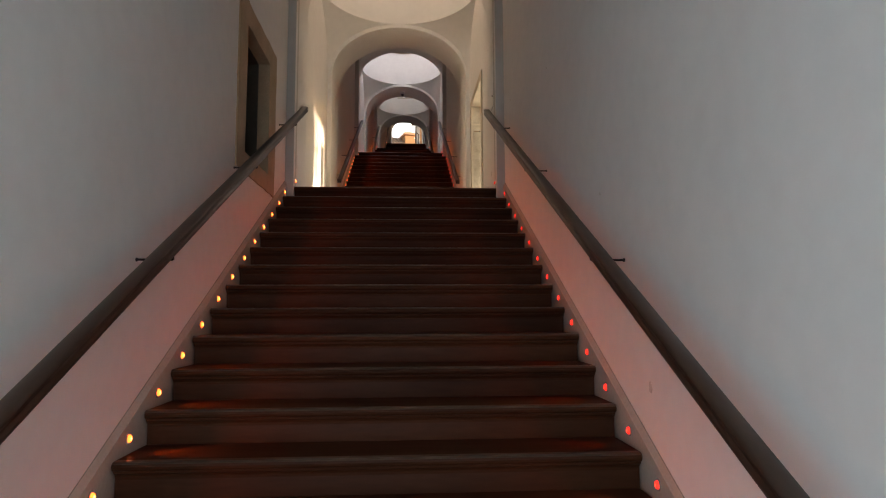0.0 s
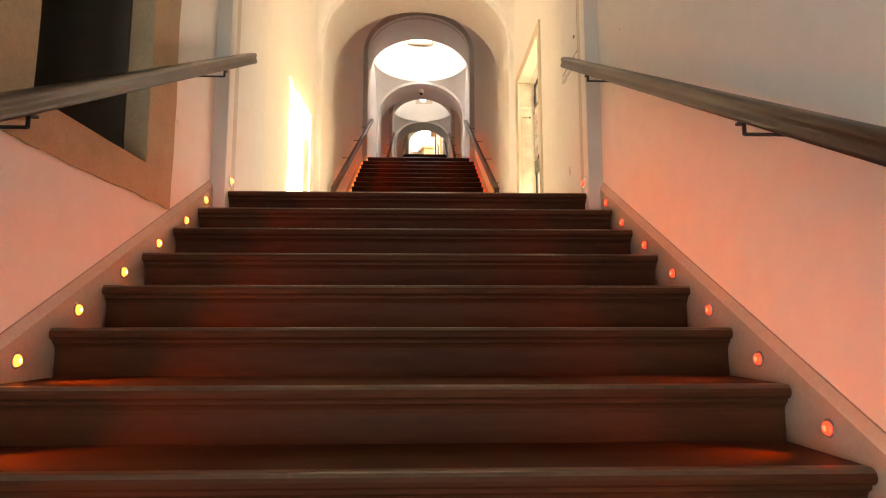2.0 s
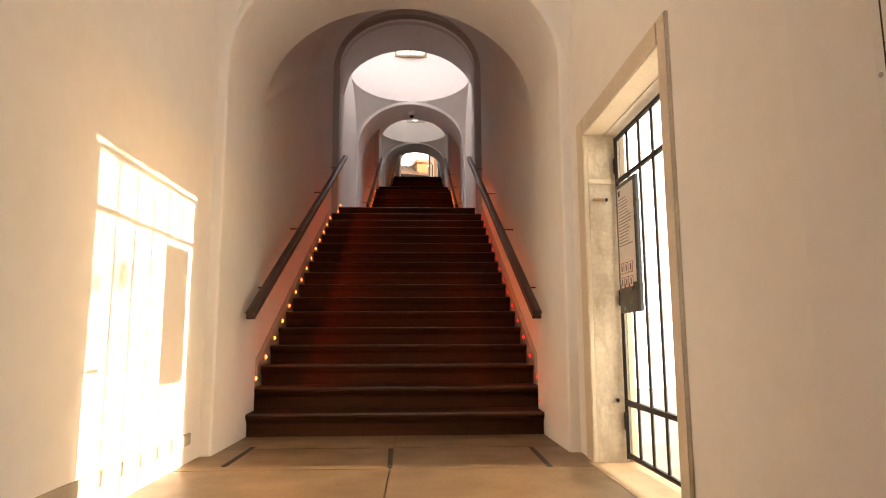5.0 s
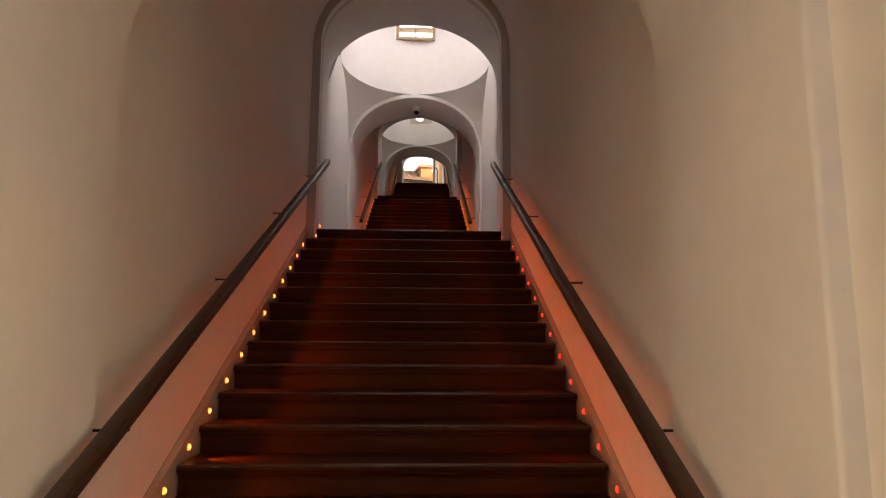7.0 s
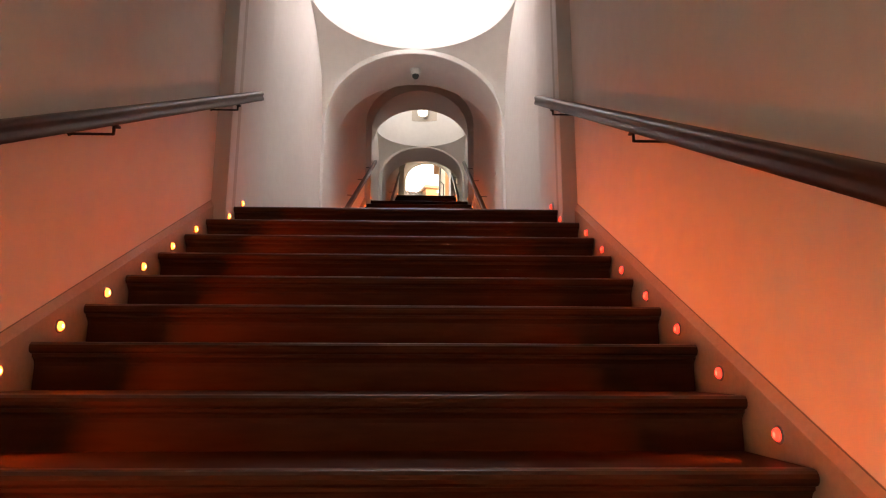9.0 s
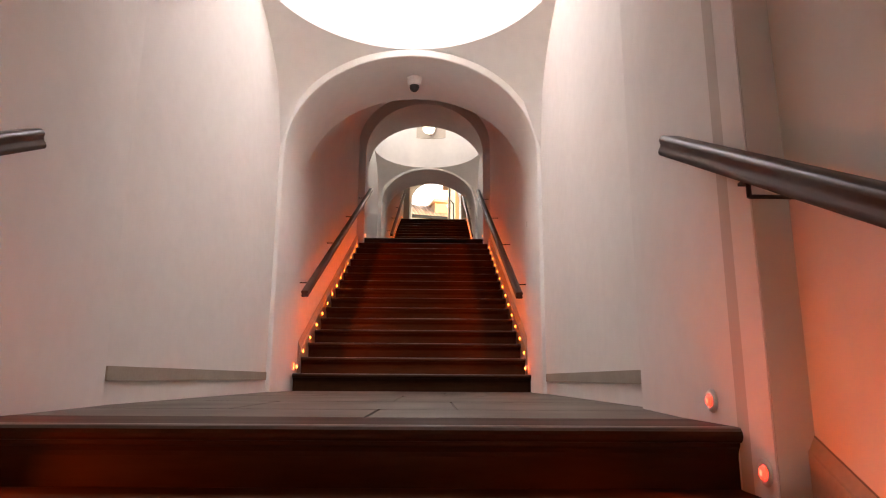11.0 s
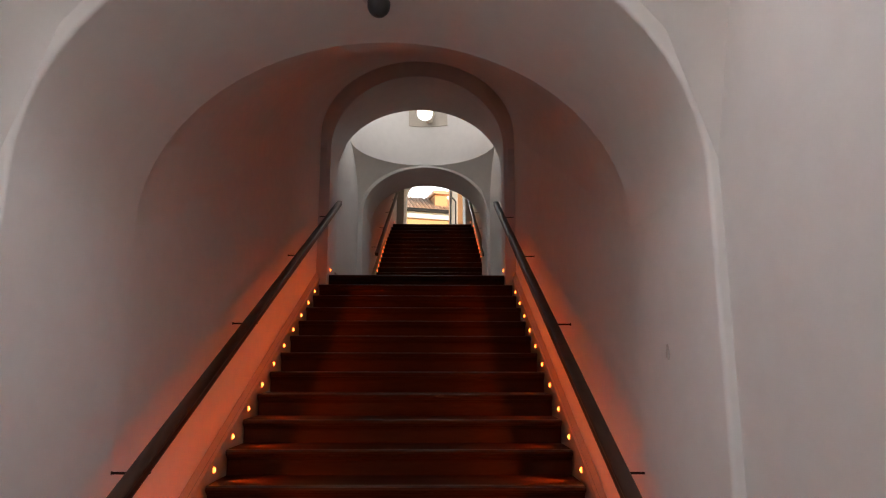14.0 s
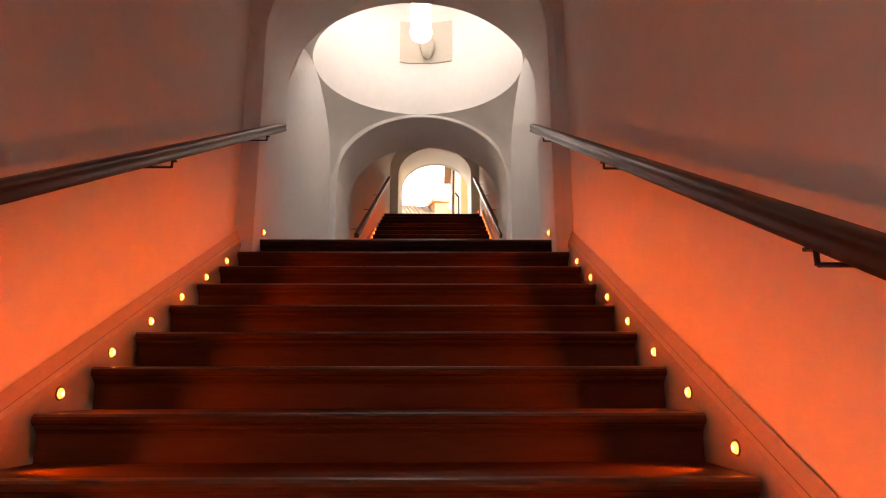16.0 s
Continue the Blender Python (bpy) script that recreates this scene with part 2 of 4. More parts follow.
# landings: near and far wall, half width, centre, spring, ring height
LANDINGS = [
    dict(y0=0.96, y1=3.60, w=1.25, cx=0.0, z=0.0, zs=2.72, zr=3.68),
    dict(y0=10.83, y1=13.70, w=1.29, cx=0.02, z=2.9325, zs=5.30, zr=6.37),
    dict(y0=20.52, y1=23.22, w=1.27, cx=0.07, z=5.7405, zs=7.45, zr=8.41),
]

# passages from landing to landing
f1, f2, f3, f4 = FLIGHTS
f3["plinth"], f3["cap"] = 1.237, 0.125


def tunnel(fl, y0, y1, up_s, up_c, count=8):
    return [station(y, WALL, fl["cx"], line(fl, y) - 0.7, line(fl, y) + up_s, line(fl, y) + up_c) for y in np.linspace(y0, y1, count)]


def mouth(fl, y0, y1, a0, a1, zs0, zc0, zs1, zc1, r=0.10):
    """The short arch at the top of a flight, splayed to the landing."""
    zb = fl["z"] - 0.6
    return [station(y0, a0, fl["cx"], zb, zs0, zc0), station((y0 + y1) / 2, (a0 + a1) / 2, fl["cx"], zb, (zs0 + zs1) / 2, (zc0 + zc1) / 2), station(y1, a1, fl["cx"], zb, zs1, zc1)]


# flight 1: from the street door to landing 1
T1 = [station(-8.4, WALL, 0, -3.6, 0.1, 1.3), station(-5.6, WALL, 0, -3.6, 0.1, 1.3)] + tunnel(f1, -5.2, -0.06, 2.6, 3.9)
M1 = mouth(f1, -0.06, 0.96, 1.155, 1.19, 2.45, 3.35, 2.5, 3.4)
A2 = round_in(3.60, 1.175, 0.0, -0.5, 2.72, 3.612, 0.016, 1) + [station(4.2, 1.165, 0, -0.5, 2.73, 3.64), station(4.62, 1.168, 0.0, -0.3, 2.75, 3.69)]
T2 = A2 + tunnel(f2, 4.63, 9.50, 2.44, 3.56)
M2 = mouth(f2, 9.50, 10.83, 1.145, 1.25, 5.35, 6.22, 5.35, 6.28)
M2[1].update(y=10.15, a=1.165)
A3 = round_in(13.70, 1.248, 0.02, 2.5, 5.25, 6.295, 0.016, 1) + [station(14.2, 1.232, 0.03, 2.5, 5.24, 6.255), station(14.59, 1.232, 0.035, 2.5, 5.25, 6.24)]
T3 = A3 + [dict(q, a=1.28) for q in tunnel(f3, 14.60, 19.45, 1.97, 3.02)]
M3 = mouth(f3, 19.45, 20.52, 1.145, 1.22, 7.4, 8.43, 7.45, 8.40)
A4 = round_in(23.22, 1.19, 0.085, 5.3, 7.45, 8.365, 0.016, 1) + [station(24.2, 1.15, 0.10, 5.3, 7.45, 8.28)]
T4 = A4 + [dict(q, cx=0.11 + (q["y"] - 24.2) * 0.028) for q in tunnel(f4, 24.21, 29.4, 1.9, 2.85)] + [station(31.5, WALL, 0.26, 8.0, 10.55, 11.5)]


# ---------------------------------------------------------------- structure
def holed_wall(name, x, side, cols, hole, mat, depth):
    """A wall in the plane x from columns (y, bottom, top) with one rectangular hole (y0, y1, z0, z1)."""
    vs, fs = [], []

    def quad(p):
        i = len(vs)
        vs.extend((x, y, z) for y, z in p)
        fs.append((i, i + 1, i + 2, i + 3) if side > 0 else (i + 3, i + 2, i + 1, i))

    ys = sorted({c[0] for c in cols} | ({hole[0], hole[1]} if hole[0] < cols[-1][0] else set()))
    at = lambda y, k: float(np.interp(y, [c[0] for c in cols], [c[k] for c in cols]))
    for y0, y1 in zip(ys, ys[1:]):
        spans = [(at(y0, 1), at(y0, 2), at(y1, 1), at(y1, 2))]
        if y0 >= hole[0] - 1e-6 and y1 <= hole[1] + 1e-6:
            spans = [(at(y0, 1), hole[2], at(y1, 1), hole[2]), (hole[3], at(y0, 2), hole[3], at(y1, 2))]
        for b0, t0, b1, t1 in spans:
            quad([(y0, b0), (y0, t0), (y1, t1), (y1, b1)])
    me = mesh_from("wall", vs, fs, mat)
    bm = bmesh.new()
    bm.from_mesh(me)
    bmesh.ops.remove_doubles(bm, verts=bm.verts[:], dist=0.0005)
    bm.to_mesh(me)
    bm.free()
    return thick(new(name, me), depth)


shell("stair_1_lower", T1[:2], PLASTER)
shell("stair_1", T1[1:], PLASTER)
WINDOW = (-1.86, -0.99, -0.09, 1.02)
bpy.data.objects.remove(bpy.data.objects["wall_stair_1_left"])
tagged(holed_wall("wall_stair_1_left", -WALL, -1, [(s["y"], s["zb"], s["zs"]) for s in T1[1:]], (WINDOW[0] - 0.03, WINDOW[1] + 0.03, WINDOW[2] - 0.03, WINDOW[3] + 0.03), PLASTER, 0.42),
       "white lime-plastered side wall of the covered stair", "wall", kind="structure")
shell("arch_1", M1, JAMB)
shell("stair_2", T2, PLASTER)
shell("arch_2", M2, JAMB)
shell("stair_3", T3, PLASTER)
shell("arch_3", M3, JAMB)
shell("stair_4", T4, PLASTER)


def collar(name, y, inner, outer, way, mat=None):
    """The flat ring between two passages of unlike width, with its face to way."""
    pts = []
    for s in (inner, outer):
        row = [(s["cx"] + s["a"], s["zb"])]
        row += [(s["cx"] + s["a"] * math.cos(math.pi * k / ARC), s["zs"] + (s["zc"] - s["zs"]) * math.sin(math.pi * k / ARC)) for k in range(ARC + 1)]
        row += [(s["cx"] - s["a"], s["zb"])]
        pts.append(row)
    n = len(pts[0])
    vs = [(x, y, z) for row in pts for x, z in row]
    fs = [(k, k + 1, n + k + 1, n + k) for k in range(n - 1)]
    # unless mat is given, the face takes the plaster with shade in its tone
    ob = new(name, mesh_from("collar", vs, fs if way > 0 else [f[::-1] for f in fs], mat or COLLAR_SHADED))
    tagged(thick(ob, 0.2 if way < 0 else -0.2), "plaster face of the arch across the stair", "wall", kind="structure")


def grow(s, d):
    return dict(s, a=s["a"] + d, zc=s["zc"] + d)


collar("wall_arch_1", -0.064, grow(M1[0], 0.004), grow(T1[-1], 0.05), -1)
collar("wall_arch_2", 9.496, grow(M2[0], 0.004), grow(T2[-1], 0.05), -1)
collar("wall_arch_3", 19.446, grow(M3[0], 0.004), grow(T3[-1], 0.05), -1, PLASTER)


REVEAL = 0.25


def landing(i, L, near, far, hole=None, gap=None):
    """A domed landing: side walls, end walls round the arches, pendentives, drum and cap."""
    l, yc, h = (L["y1"] - L["y0"]) / 2, (L["y0"] + L["y1"]) / 2, L["zr"] - L["zs"]
    w, cx = L["w"], L["cx"]
    top = lambda t: L["zs"] + h * math.sqrt(max(0.0, 1 - t * t))
    for side, word in ((-1, "left"), (1, "right")):
        cols = [(yc + l * v, L["z"] - 0.3, top(v)) for v in np.sin(np.linspace(-1, 1, 25) * math.pi / 2)]
        ob = holed_wall("wall_landing_%d_%s" % (i, word), cx + side * w, side, cols, hole if hole and side > 0 else (999, 1000, 0, 1), PLASTER, REVEAL - 0.01 if hole and side > 0 else 0.45)
        tagged(ob, "white lime-plastered wall of the domed landing", "wall", kind="structure")
    for y, s, way, word in ((L["y0"], near, 1, "near"), (L["y1"], far, -1, "far")):
        rows = [[], []]
        for k in range(5):
            z = L["z"] - 0.3 + (s["zs"] - L["z"] + 0.3) * k / 5
            rows[0].append((s["cx"] + s["a"], z))
            rows[1].append((cx + w, L["z"] - 0.3 + (L["zs"] - L["z"] + 0.3) * k / 5))
        right = len(rows[0])
        for k in range(ARC + 1):
            th = math.pi * k / ARC
            rows[0].append((s["cx"] + s["a"] * math.cos(th), s["zs"] + (s["zc"] - s["zs"]) * math.sin(th)))
            rows[1].append((cx + w * math.cos(th), top(math.cos(th))))
        for j in (0, 1):
            c = s["cx"] if j == 0 else cx
            rows[j] += [(2 * c - x, z) for x, z in rows[j][:right][::-1]]
        n = len(rows[0])
        vs = [(x, y, z) for row in rows for x, z in row]
        fs = [(k, k + 1, n + k + 1, n + k) for k in range(n - 1)]
        ob = new("wall_landing_%d_%s" % (i, word), mesh_from("wall", vs, fs if way > 0 else [f[::-1] for f in fs], PLASTER, True))
        tagged(thick(ob, 0.12), "white plastered end wall round the arch of the landing", "wall", kind="structure")
    # pendentives between the square and the ring
    vs, fs, m, deep = [], [], 96, 10
    for k in range(m):
        a = math.tau * k / m
        c, s = math.cos(a), math.sin(a)
        edge = 1 / max(abs(c), abs(s))
        for j in range(deep + 1):
            r = edge + (1 - edge) * j / deep
            u, v = r * c, r * s
            vs.append((cx + w * u, yc + l * v, L["zs"] + h * math.sqrt(max(0, 2 - u * u - v * v))))
    for k in range(m):
        for j in range(deep):
            a, b = k * (deep + 1) + j, ((k + 1) % m) * (deep + 1) + j
            fs.append((a, a + 1, b + 1, b))
    ob = new("ceiling_pendentives_%d" % i, mesh_from("pendentives", vs, fs, PLASTER, True))
    tagged(thick(ob, 0.1), "white plastered pendentives under the dome ring", "ceiling", kind="structure")
    # drum and cap with a round roof light
    rise, cap, eye = 1.45, 0.55, 0.62
    prof = [(1.0, 0.0), (1.0, 0.5), (1.0, 1.10), (1.0, rise)]
    for k in range(1, 9):
        q = math.pi / 2 * k / 8
        prof.append((max(eye, math.cos(q)), rise + cap * math.sin(q)))
        if prof[-1][0] == eye:
            break
    vs, fs = [], []
    for r, z in prof:
        for k in range(m):
            a = math.tau * k / m
            vs.append((cx + w * r * math.cos(a), yc + l * r * math.sin(a), L["zr"] + z))
    for j in range(len(prof) - 1):
        for k in range(m):
            a, b = j * m + k, j * m + (k + 1) % m
            mid = (vs[a][0] + vs[b][0]) / 2
            if gap and j == gap[2] and gap[0] < mid < gap[1] and vs[a][1] > yc:
                continue
            fs.append((a, b, b + m, a + m))
    ob = new("ceiling_dome_%d" % i, mesh_from("dome", vs, [f[::-1] for f in fs], PLASTER, True))
    tagged(thick(ob, 0.1), "white plastered round dome lit from above", "ceiling", kind="structure")
    opening_light("roof_light_%d" % i, look((cx, yc, L["zr"] + rise + cap * 0.9), (cx, yc + 0.001, 0)), 1.5, 1.5, SKYLIGHT_WATTS[i - 1], SKYLIGHT_TINT[i - 1], radians(140))


DOOR = (1.97, 3.24, -0.02, 2.06)
landing(1, LANDINGS[0], M1[-1], A2[0], (DOOR[0] - 0.03, DOOR[1] + 0.03, -0.1, DOOR[3] + 0.03))
landing(2, LANDINGS[1], M2[-1], A3[0], gap=(-0.36, 0.36, 2))
landing(3, LANDINGS[2], M3[-1], A4[0])

# street end behind the walker
for nm, x0, x1, z0, z1 in (("left", -1.5, -0.85, -3.4, 1.5), ("right", 0.85, 1.5, -3.4, 1.5), ("top", -0.85, 0.85, -0.7, 1.5)):
    tagged(part("wall_street_" + nm, box(x0, x1, -8.7, -8.4, z0, z1), PLASTER), "white plastered wall round the street door", "wall", kind="structure")
opening_light("street_daylight", look((-0.4, -8.38, -1.8), (1.1, 0, -0.3)), 1.7, 2.2, ENTRANCE_WATTS, (0.68, 0.84, 1.0))
tagged(part("floor_street", box(-1.3, 1.3, -8.7, f1["base"] + 0.02, -3.3, f1["floor"]), SLAB), "stone floor at the foot of the stair", "floor", kind="structure")


# ---------------------------------------------------------------- floors
def floor_of(i, L, y0, y1):
    return tagged(part("floor_landing_%d" % i, box(L["cx"] - L["w"] - 0.1, L["cx"] + L["w"] + 0.1, y0, y1, L["z"] - 0.25, L["z"] - 0.006), MORTAR), "brown sandstone slab floor of the landing", "floor", kind="structure")


def slab(parent, x0, x1, y0, y1, z, mat):
    g = 0.002
    ob = part("slab", box(x0 + g, x1 - g, y0 + g, y1 - g, z - 0.05, z, 0.004), mat, parent)
    return ob


for i, (L, fl, nxt) in enumerate(zip(LANDINGS, FLIGHTS, FLIGHTS[1:]), 1):
    y0, y1 = fl["y"] + fl["t"] + 0.051, nxt["base"] + 0.03
    fo = floor_of(i, L, y0, y1)
    c, w, z = L["cx"], L["w"] + 0.08, L["z"]
    cuts = {1: (0.70, 1.36, 3.15, 3.85), 2: (10.6, 11.5, 12.7, 13.6), 3: (20.4, 21.4, 22.4, 23.2)}[i]
    ys = [y0] + [q for q in cuts if y0 < q < y1] + [y1]
    for k, (a, b) in enumerate(zip(ys, ys[1:])):
        xs = (-w, 0.0, w) if i == 1 else (-w, -0.62, 0.35, w) if k % 2 else (-w, 0.02, w)
        for x0, x1 in zip(xs, xs[1:]):
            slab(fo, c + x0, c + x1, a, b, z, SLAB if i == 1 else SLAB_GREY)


# ---------------------------------------------------------------- stairs
def step_profile(t, r):
    """Side view of a step: (depth from the nosing, height from the tread)."""
    pts = [(t + 0.05, 0.0), (0.05, 0.0)]
    n = 0.022
    for k in range(7):
        q = math.pi / 2 + math.pi * k / 6
        pts.append((n + n * math.cos(q), -n + n * math.sin(q)))
    for k in range(1, 5):
        q = math.pi / 2 * k / 4
        pts.append((0.012 + 0.033 * math.sin(q), -2 * n - 0.008 - 0.035 * (1 - math.cos(q))))
    pts += [(0.045, -r - 0.01), (t + 0.05, -r - 0.01)]
    return pts


def led_shift(fi, k):
    """How far a step light sits short of its regular place along the flight."""
    if k == 0:
        return (0.15, 0.0, 0.12, 0.1)[fi]
    if k == 1:
        return (0.05, -0.025, 0.05, 0.05)[fi]
    return 0.0


def recessed(fi, k, n, side):
    """Lights in the skirting are sunk; those on the arch reveals sit on the plaster."""
    return not (k == 0 or (fi == 1 and k == 1) or (fi in (1, 2) and k == n - 1) or (fi == 3 and k >= n - 2))


def staircase(fl):
    top = empty("staircase", "straight flight of dark brown worn steps with rounded nosings", "staircase", "flights of the covered stair", at=(fl["cx"], fl["y"], fl["z"]))
    prof = step_profile(fl["t"], fl["r"])
    bm = bmesh.new()
    X, Y, Z = Vector((1, 0, 0)), Vector((0, 1, 0)), Vector((0, 0, 1))
    xs = [-NOSE, -NOSE + 0.012] + list(np.linspace(-NOSE + 0.3, NOSE - 0.3, 5)) + [NOSE - 0.012, NOSE]
    path = []
    for i, x in enumerate(xs):
        path.append((X * x, Y, Z))
    extrude_profile(prof, path, bm)
    bmesh.ops.recalc_face_normals(bm, faces=bm.faces[:])
    me = bpy.data.meshes.new("step")
    bm.to_mesh(me)
    bm.free()
    me.materials.append(STEP)
    me.materials.append(WORN)
    for p in me.polygons[:len(prof) * (len(xs) - 1)]:
        if p.index % len(prof) in (1, 2, 3):
            p.material_index = 1
    for k in range(fl["n"]):
        ob = new("step", me)
        ob.parent = top
        ob.location = (0, -k * fl["t"], -k * fl["r"])
        ob.scale.x = 0.998 if fl is f3 else 1.0
        if k == 0:
            ob.scale.x = 1.168 / NOSE
        if k == fl["n"] - 1:
            ob.scale.x = (1.215 if fl is f3 else 1.20) / NOSE
    # plinths along both sides
    for side in (-1, 1):
        y0, y1 = fl["base"] + (0.45 if fl is not f1 else -0.2), fl["y"] - (0.17 if fl is f2 else 0.07)
        if fl is f3:
            y1 = fl["y"] - 0.24
        bm = bmesh.new()
        up, H = fl["cap"], 0.0163
        F = lambda y, z: bm.verts.new((side * fl["plinth"], y - fl["y"], z - fl["z"]))
        zl = lambda y: line(fl, y)
        lamps = [fl["y"] + 0.1935 - k * fl["t"] - led_shift(FLIGHTS.index(fl), k) for k in range(fl["n"]) if recessed(FLIGHTS.index(fl), k, fl["n"], side)]
        lamps = sorted(q for q in lamps if y0 + 0.04 < q < y1 - 0.03)
        cuts = [y0] + [(a + b) / 2 for a, b in zip(lamps, lamps[1:])] + [y1]
        for q, ya, yb in zip(lamps, cuts, cuts[1:]):
            k = round((fl["y"] + 0.1935 - q) / fl["t"])
            c = (q, fl["z"] + 0.068 - k * fl["r"])
            edge = [(ya, zl(ya) - 0.45), (yb, zl(yb) - 0.45), (yb, zl(yb) + 0.045), (ya, zl(ya) + 0.045)]
            ways = sorted([math.tau * n / 16 for n in range(16)] + [math.atan2(e[1] - c[1], e[0] - c[0]) % math.tau for e in edge])
            inner, outer = [], []
            for a in ways:
                d = (math.cos(a), math.sin(a))
                best = 9.0
                for e0, e1 in zip(edge, edge[1:] + edge[:1]):
                    ex, ez = e1[0] - e0[0], e1[1] - e0[1]
                    det = d[0] * -ez + ex * d[1]
                    if abs(det) < 1e-9:
                        continue
                    rx, rz = e0[0] - c[0], e0[1] - c[1]
                    far = (rx * -ez + ex * rz) / det
                    along = (d[0] * rz - d[1] * rx) / det
                    if far > 0 and -1e-6 <= along <= 1 + 1e-6:
                        best = min(best, far)
                inner.append(F(c[0] + H * d[0], c[1] + H * d[1]))
                outer.append(F(c[0] + best * d[0], c[1] + best * d[1]))
            m = len(ways)
            for n in range(m):
                bm.faces.new((inner[n], inner[(n + 1) % m], outer[(n + 1) % m], outer[n]))
        cap = [bm.verts.new((side * x, y - fl["y"], zl(y) + h - fl["z"])) for y in (y0, y1) for x, h in ((fl["plinth"], 0.045), (fl["plinth"] + 0.004, 0.050), (WALL + 0.02, up))]
        for n in (0, 1):
            bm.faces.new((cap[n], cap[n + 1], cap[n + 4], cap[n + 3]))
        for y in (y0, y1):
            bm.faces.new([bm.verts.new((side * x, y - fl["y"], zl(y) + h - fl["z"])) for x, h in ((fl["plinth"], -0.45), (fl["plinth"], 0.045), (WALL + 0.02, up), (WALL + 0.02, -0.45))])
        seam = 0.05 + (up - 0.05) * (WALL - fl["plinth"] - 0.006) / (WALL + 0.016 - fl["plinth"])
        joint = rod((side * (WALL - 0.001), y0 - fl["y"], zl(y0) + seam - fl["z"]), (side * (WALL - 0.001), y1 - fl["y"], zl(y1) + seam - fl["z"]), 0.002, 6)
        part("seam", joint, BEZEL, top, "thin dark joint between skirting and wall")
        part("skirting", bm, SKIRT, top, "grey-brown painted sloping skirting")
    return top


for fl in FLIGHTS:
    staircase(fl)


# ---------------------------------------------------------------- step lights
def led_beam(sunk, red, fi):
    """The light that one diode throws across the stair."""
    data = bpy.data.lights.new("beam", "SPOT")
    data.energy = LED_WATTS * (0.40 if red else (0.7, 1.0, 1.0, 0.4)[fi]) * (1.0 if sunk else 0.4)
    data.color = (1.0, 0.11, 0.003) if red else (1.0, 0.15, 0.014) if fi == 0 else (1.0, 0.122, 0.008)
    data.spot_size, data.spot_blend, data.shadow_soft_size = radians(64), 1.0, 0.015
    return data


def step_light(sunk, red, fi):
    """A round light; those in the skirting have a slim metal rim, those on plaster a wider white one."""
    top = empty("step_light", ("small round red step light set in the skirting" if red else "small round amber step light set in the skirting") if sunk else "small round amber step light on the plaster reveal", "step light", "step lights along the stair")
    d = 0.0035
    rim = [(0.0195, 0.001), (0.0195, 0.0035), (0.021, 0.0042), (0.025, 0.0032), (0.0275, 0.0015), (0.028, 0.0)] if sunk else [(0.0195, 0.001), (0.0195, 0.005), (0.0215, 0.006), (0.027, 0.0055), (0.034, 0.004), (0.0365, 0.0), (0.0365, -0.010)]
    part("bezel", revolve(rim, (0, 0, 0), 20), BEZEL if sunk else WHITE, top, "thin metal rim" if sunk else "white plastic bezel", True)
    bore = 0.0085
    bm = revolve([(bore, d - 0.001), (bore, d + 0.011), (0.0125, d + 0.0098), (0.016, d + 0.0072), (0.0185, d + 0.003), (0.0195, d - 0.001)], (0, 0, 0), 20)
    lens = part("lens", bm, LENS_RED if red else LENS, top, "glowing red lens" if red else "glowing amber lens")
    bm = bmesh.new()
    bmesh.ops.create_circle(bm, cap_ends=True, segments=12, radius=bore - 0.0004, matrix=Matrix.Translation((0, 0, d + 0.0105)))
    part("diode", bm, CORE_RED if red else CORE, lens, "bright core of the light")
    beam = new("beam", led_beam(sunk, red, fi))
    beam.parent = lens
    beam.matrix_basis = pose(0, 0, d + 0.0145, 0, -7, 0) @ pose(0, 0, 0, 180)
    return top


kept = {}
for fi, fl in enumerate(FLIGHTS):
    for side in (-1, 1):
        for k in range(fl["n"]):
            sunk = recessed(fi, k, fl["n"], side)
            x = fl["plinth"]
            if k == 0:
                x = (1.154, 1.151, 1.157, 1.155)[fi]
            elif fi == 1 and k == 1:
                x = 1.146
            elif k == fl["n"] - 1 and fi in (1, 2):
                x = 1.183 if fi == 1 else 1.193 if side > 0 else 1.225
            elif fi == 3 and k >= fl["n"] - 2:
                continue
            y = fl["y"] + 0.1935 - k * fl["t"] - led_shift(fi, k)
            m = pose(fl["cx"] + side * (x - 0.0005), y, fl["z"] + 0.068 - k * fl["r"]) @ (pose(0, 0, 0, 0, -90, 0) if side > 0 else pose(0, 0, 0, 0, -90, 180))
            red = side > 0 and fi < 2
            make = (sunk, red, fi)
            if make in kept:
                copy_thing(kept[make], m)
            else:
                kept[make] = step_light(*make)
                kept[make].matrix_basis = m


# ---------------------------------------------------------------- handrails
RAIL = [(-0.030, -0.042), (0.030, -0.042), (0.035, -0.034), (0.034, -0.023), (0.030, -0.015), (0.030, -0.005), (0.036, 0.004), (0.036, 0.014), (0.026, 0.024), (-0.026, 0.024), (-0.036, 0.014), (-0.036, 0.004), (-0.030, -0.005), (-0.030, -0.015), (-0.034, -0.023), (-0.035, -0.034)]


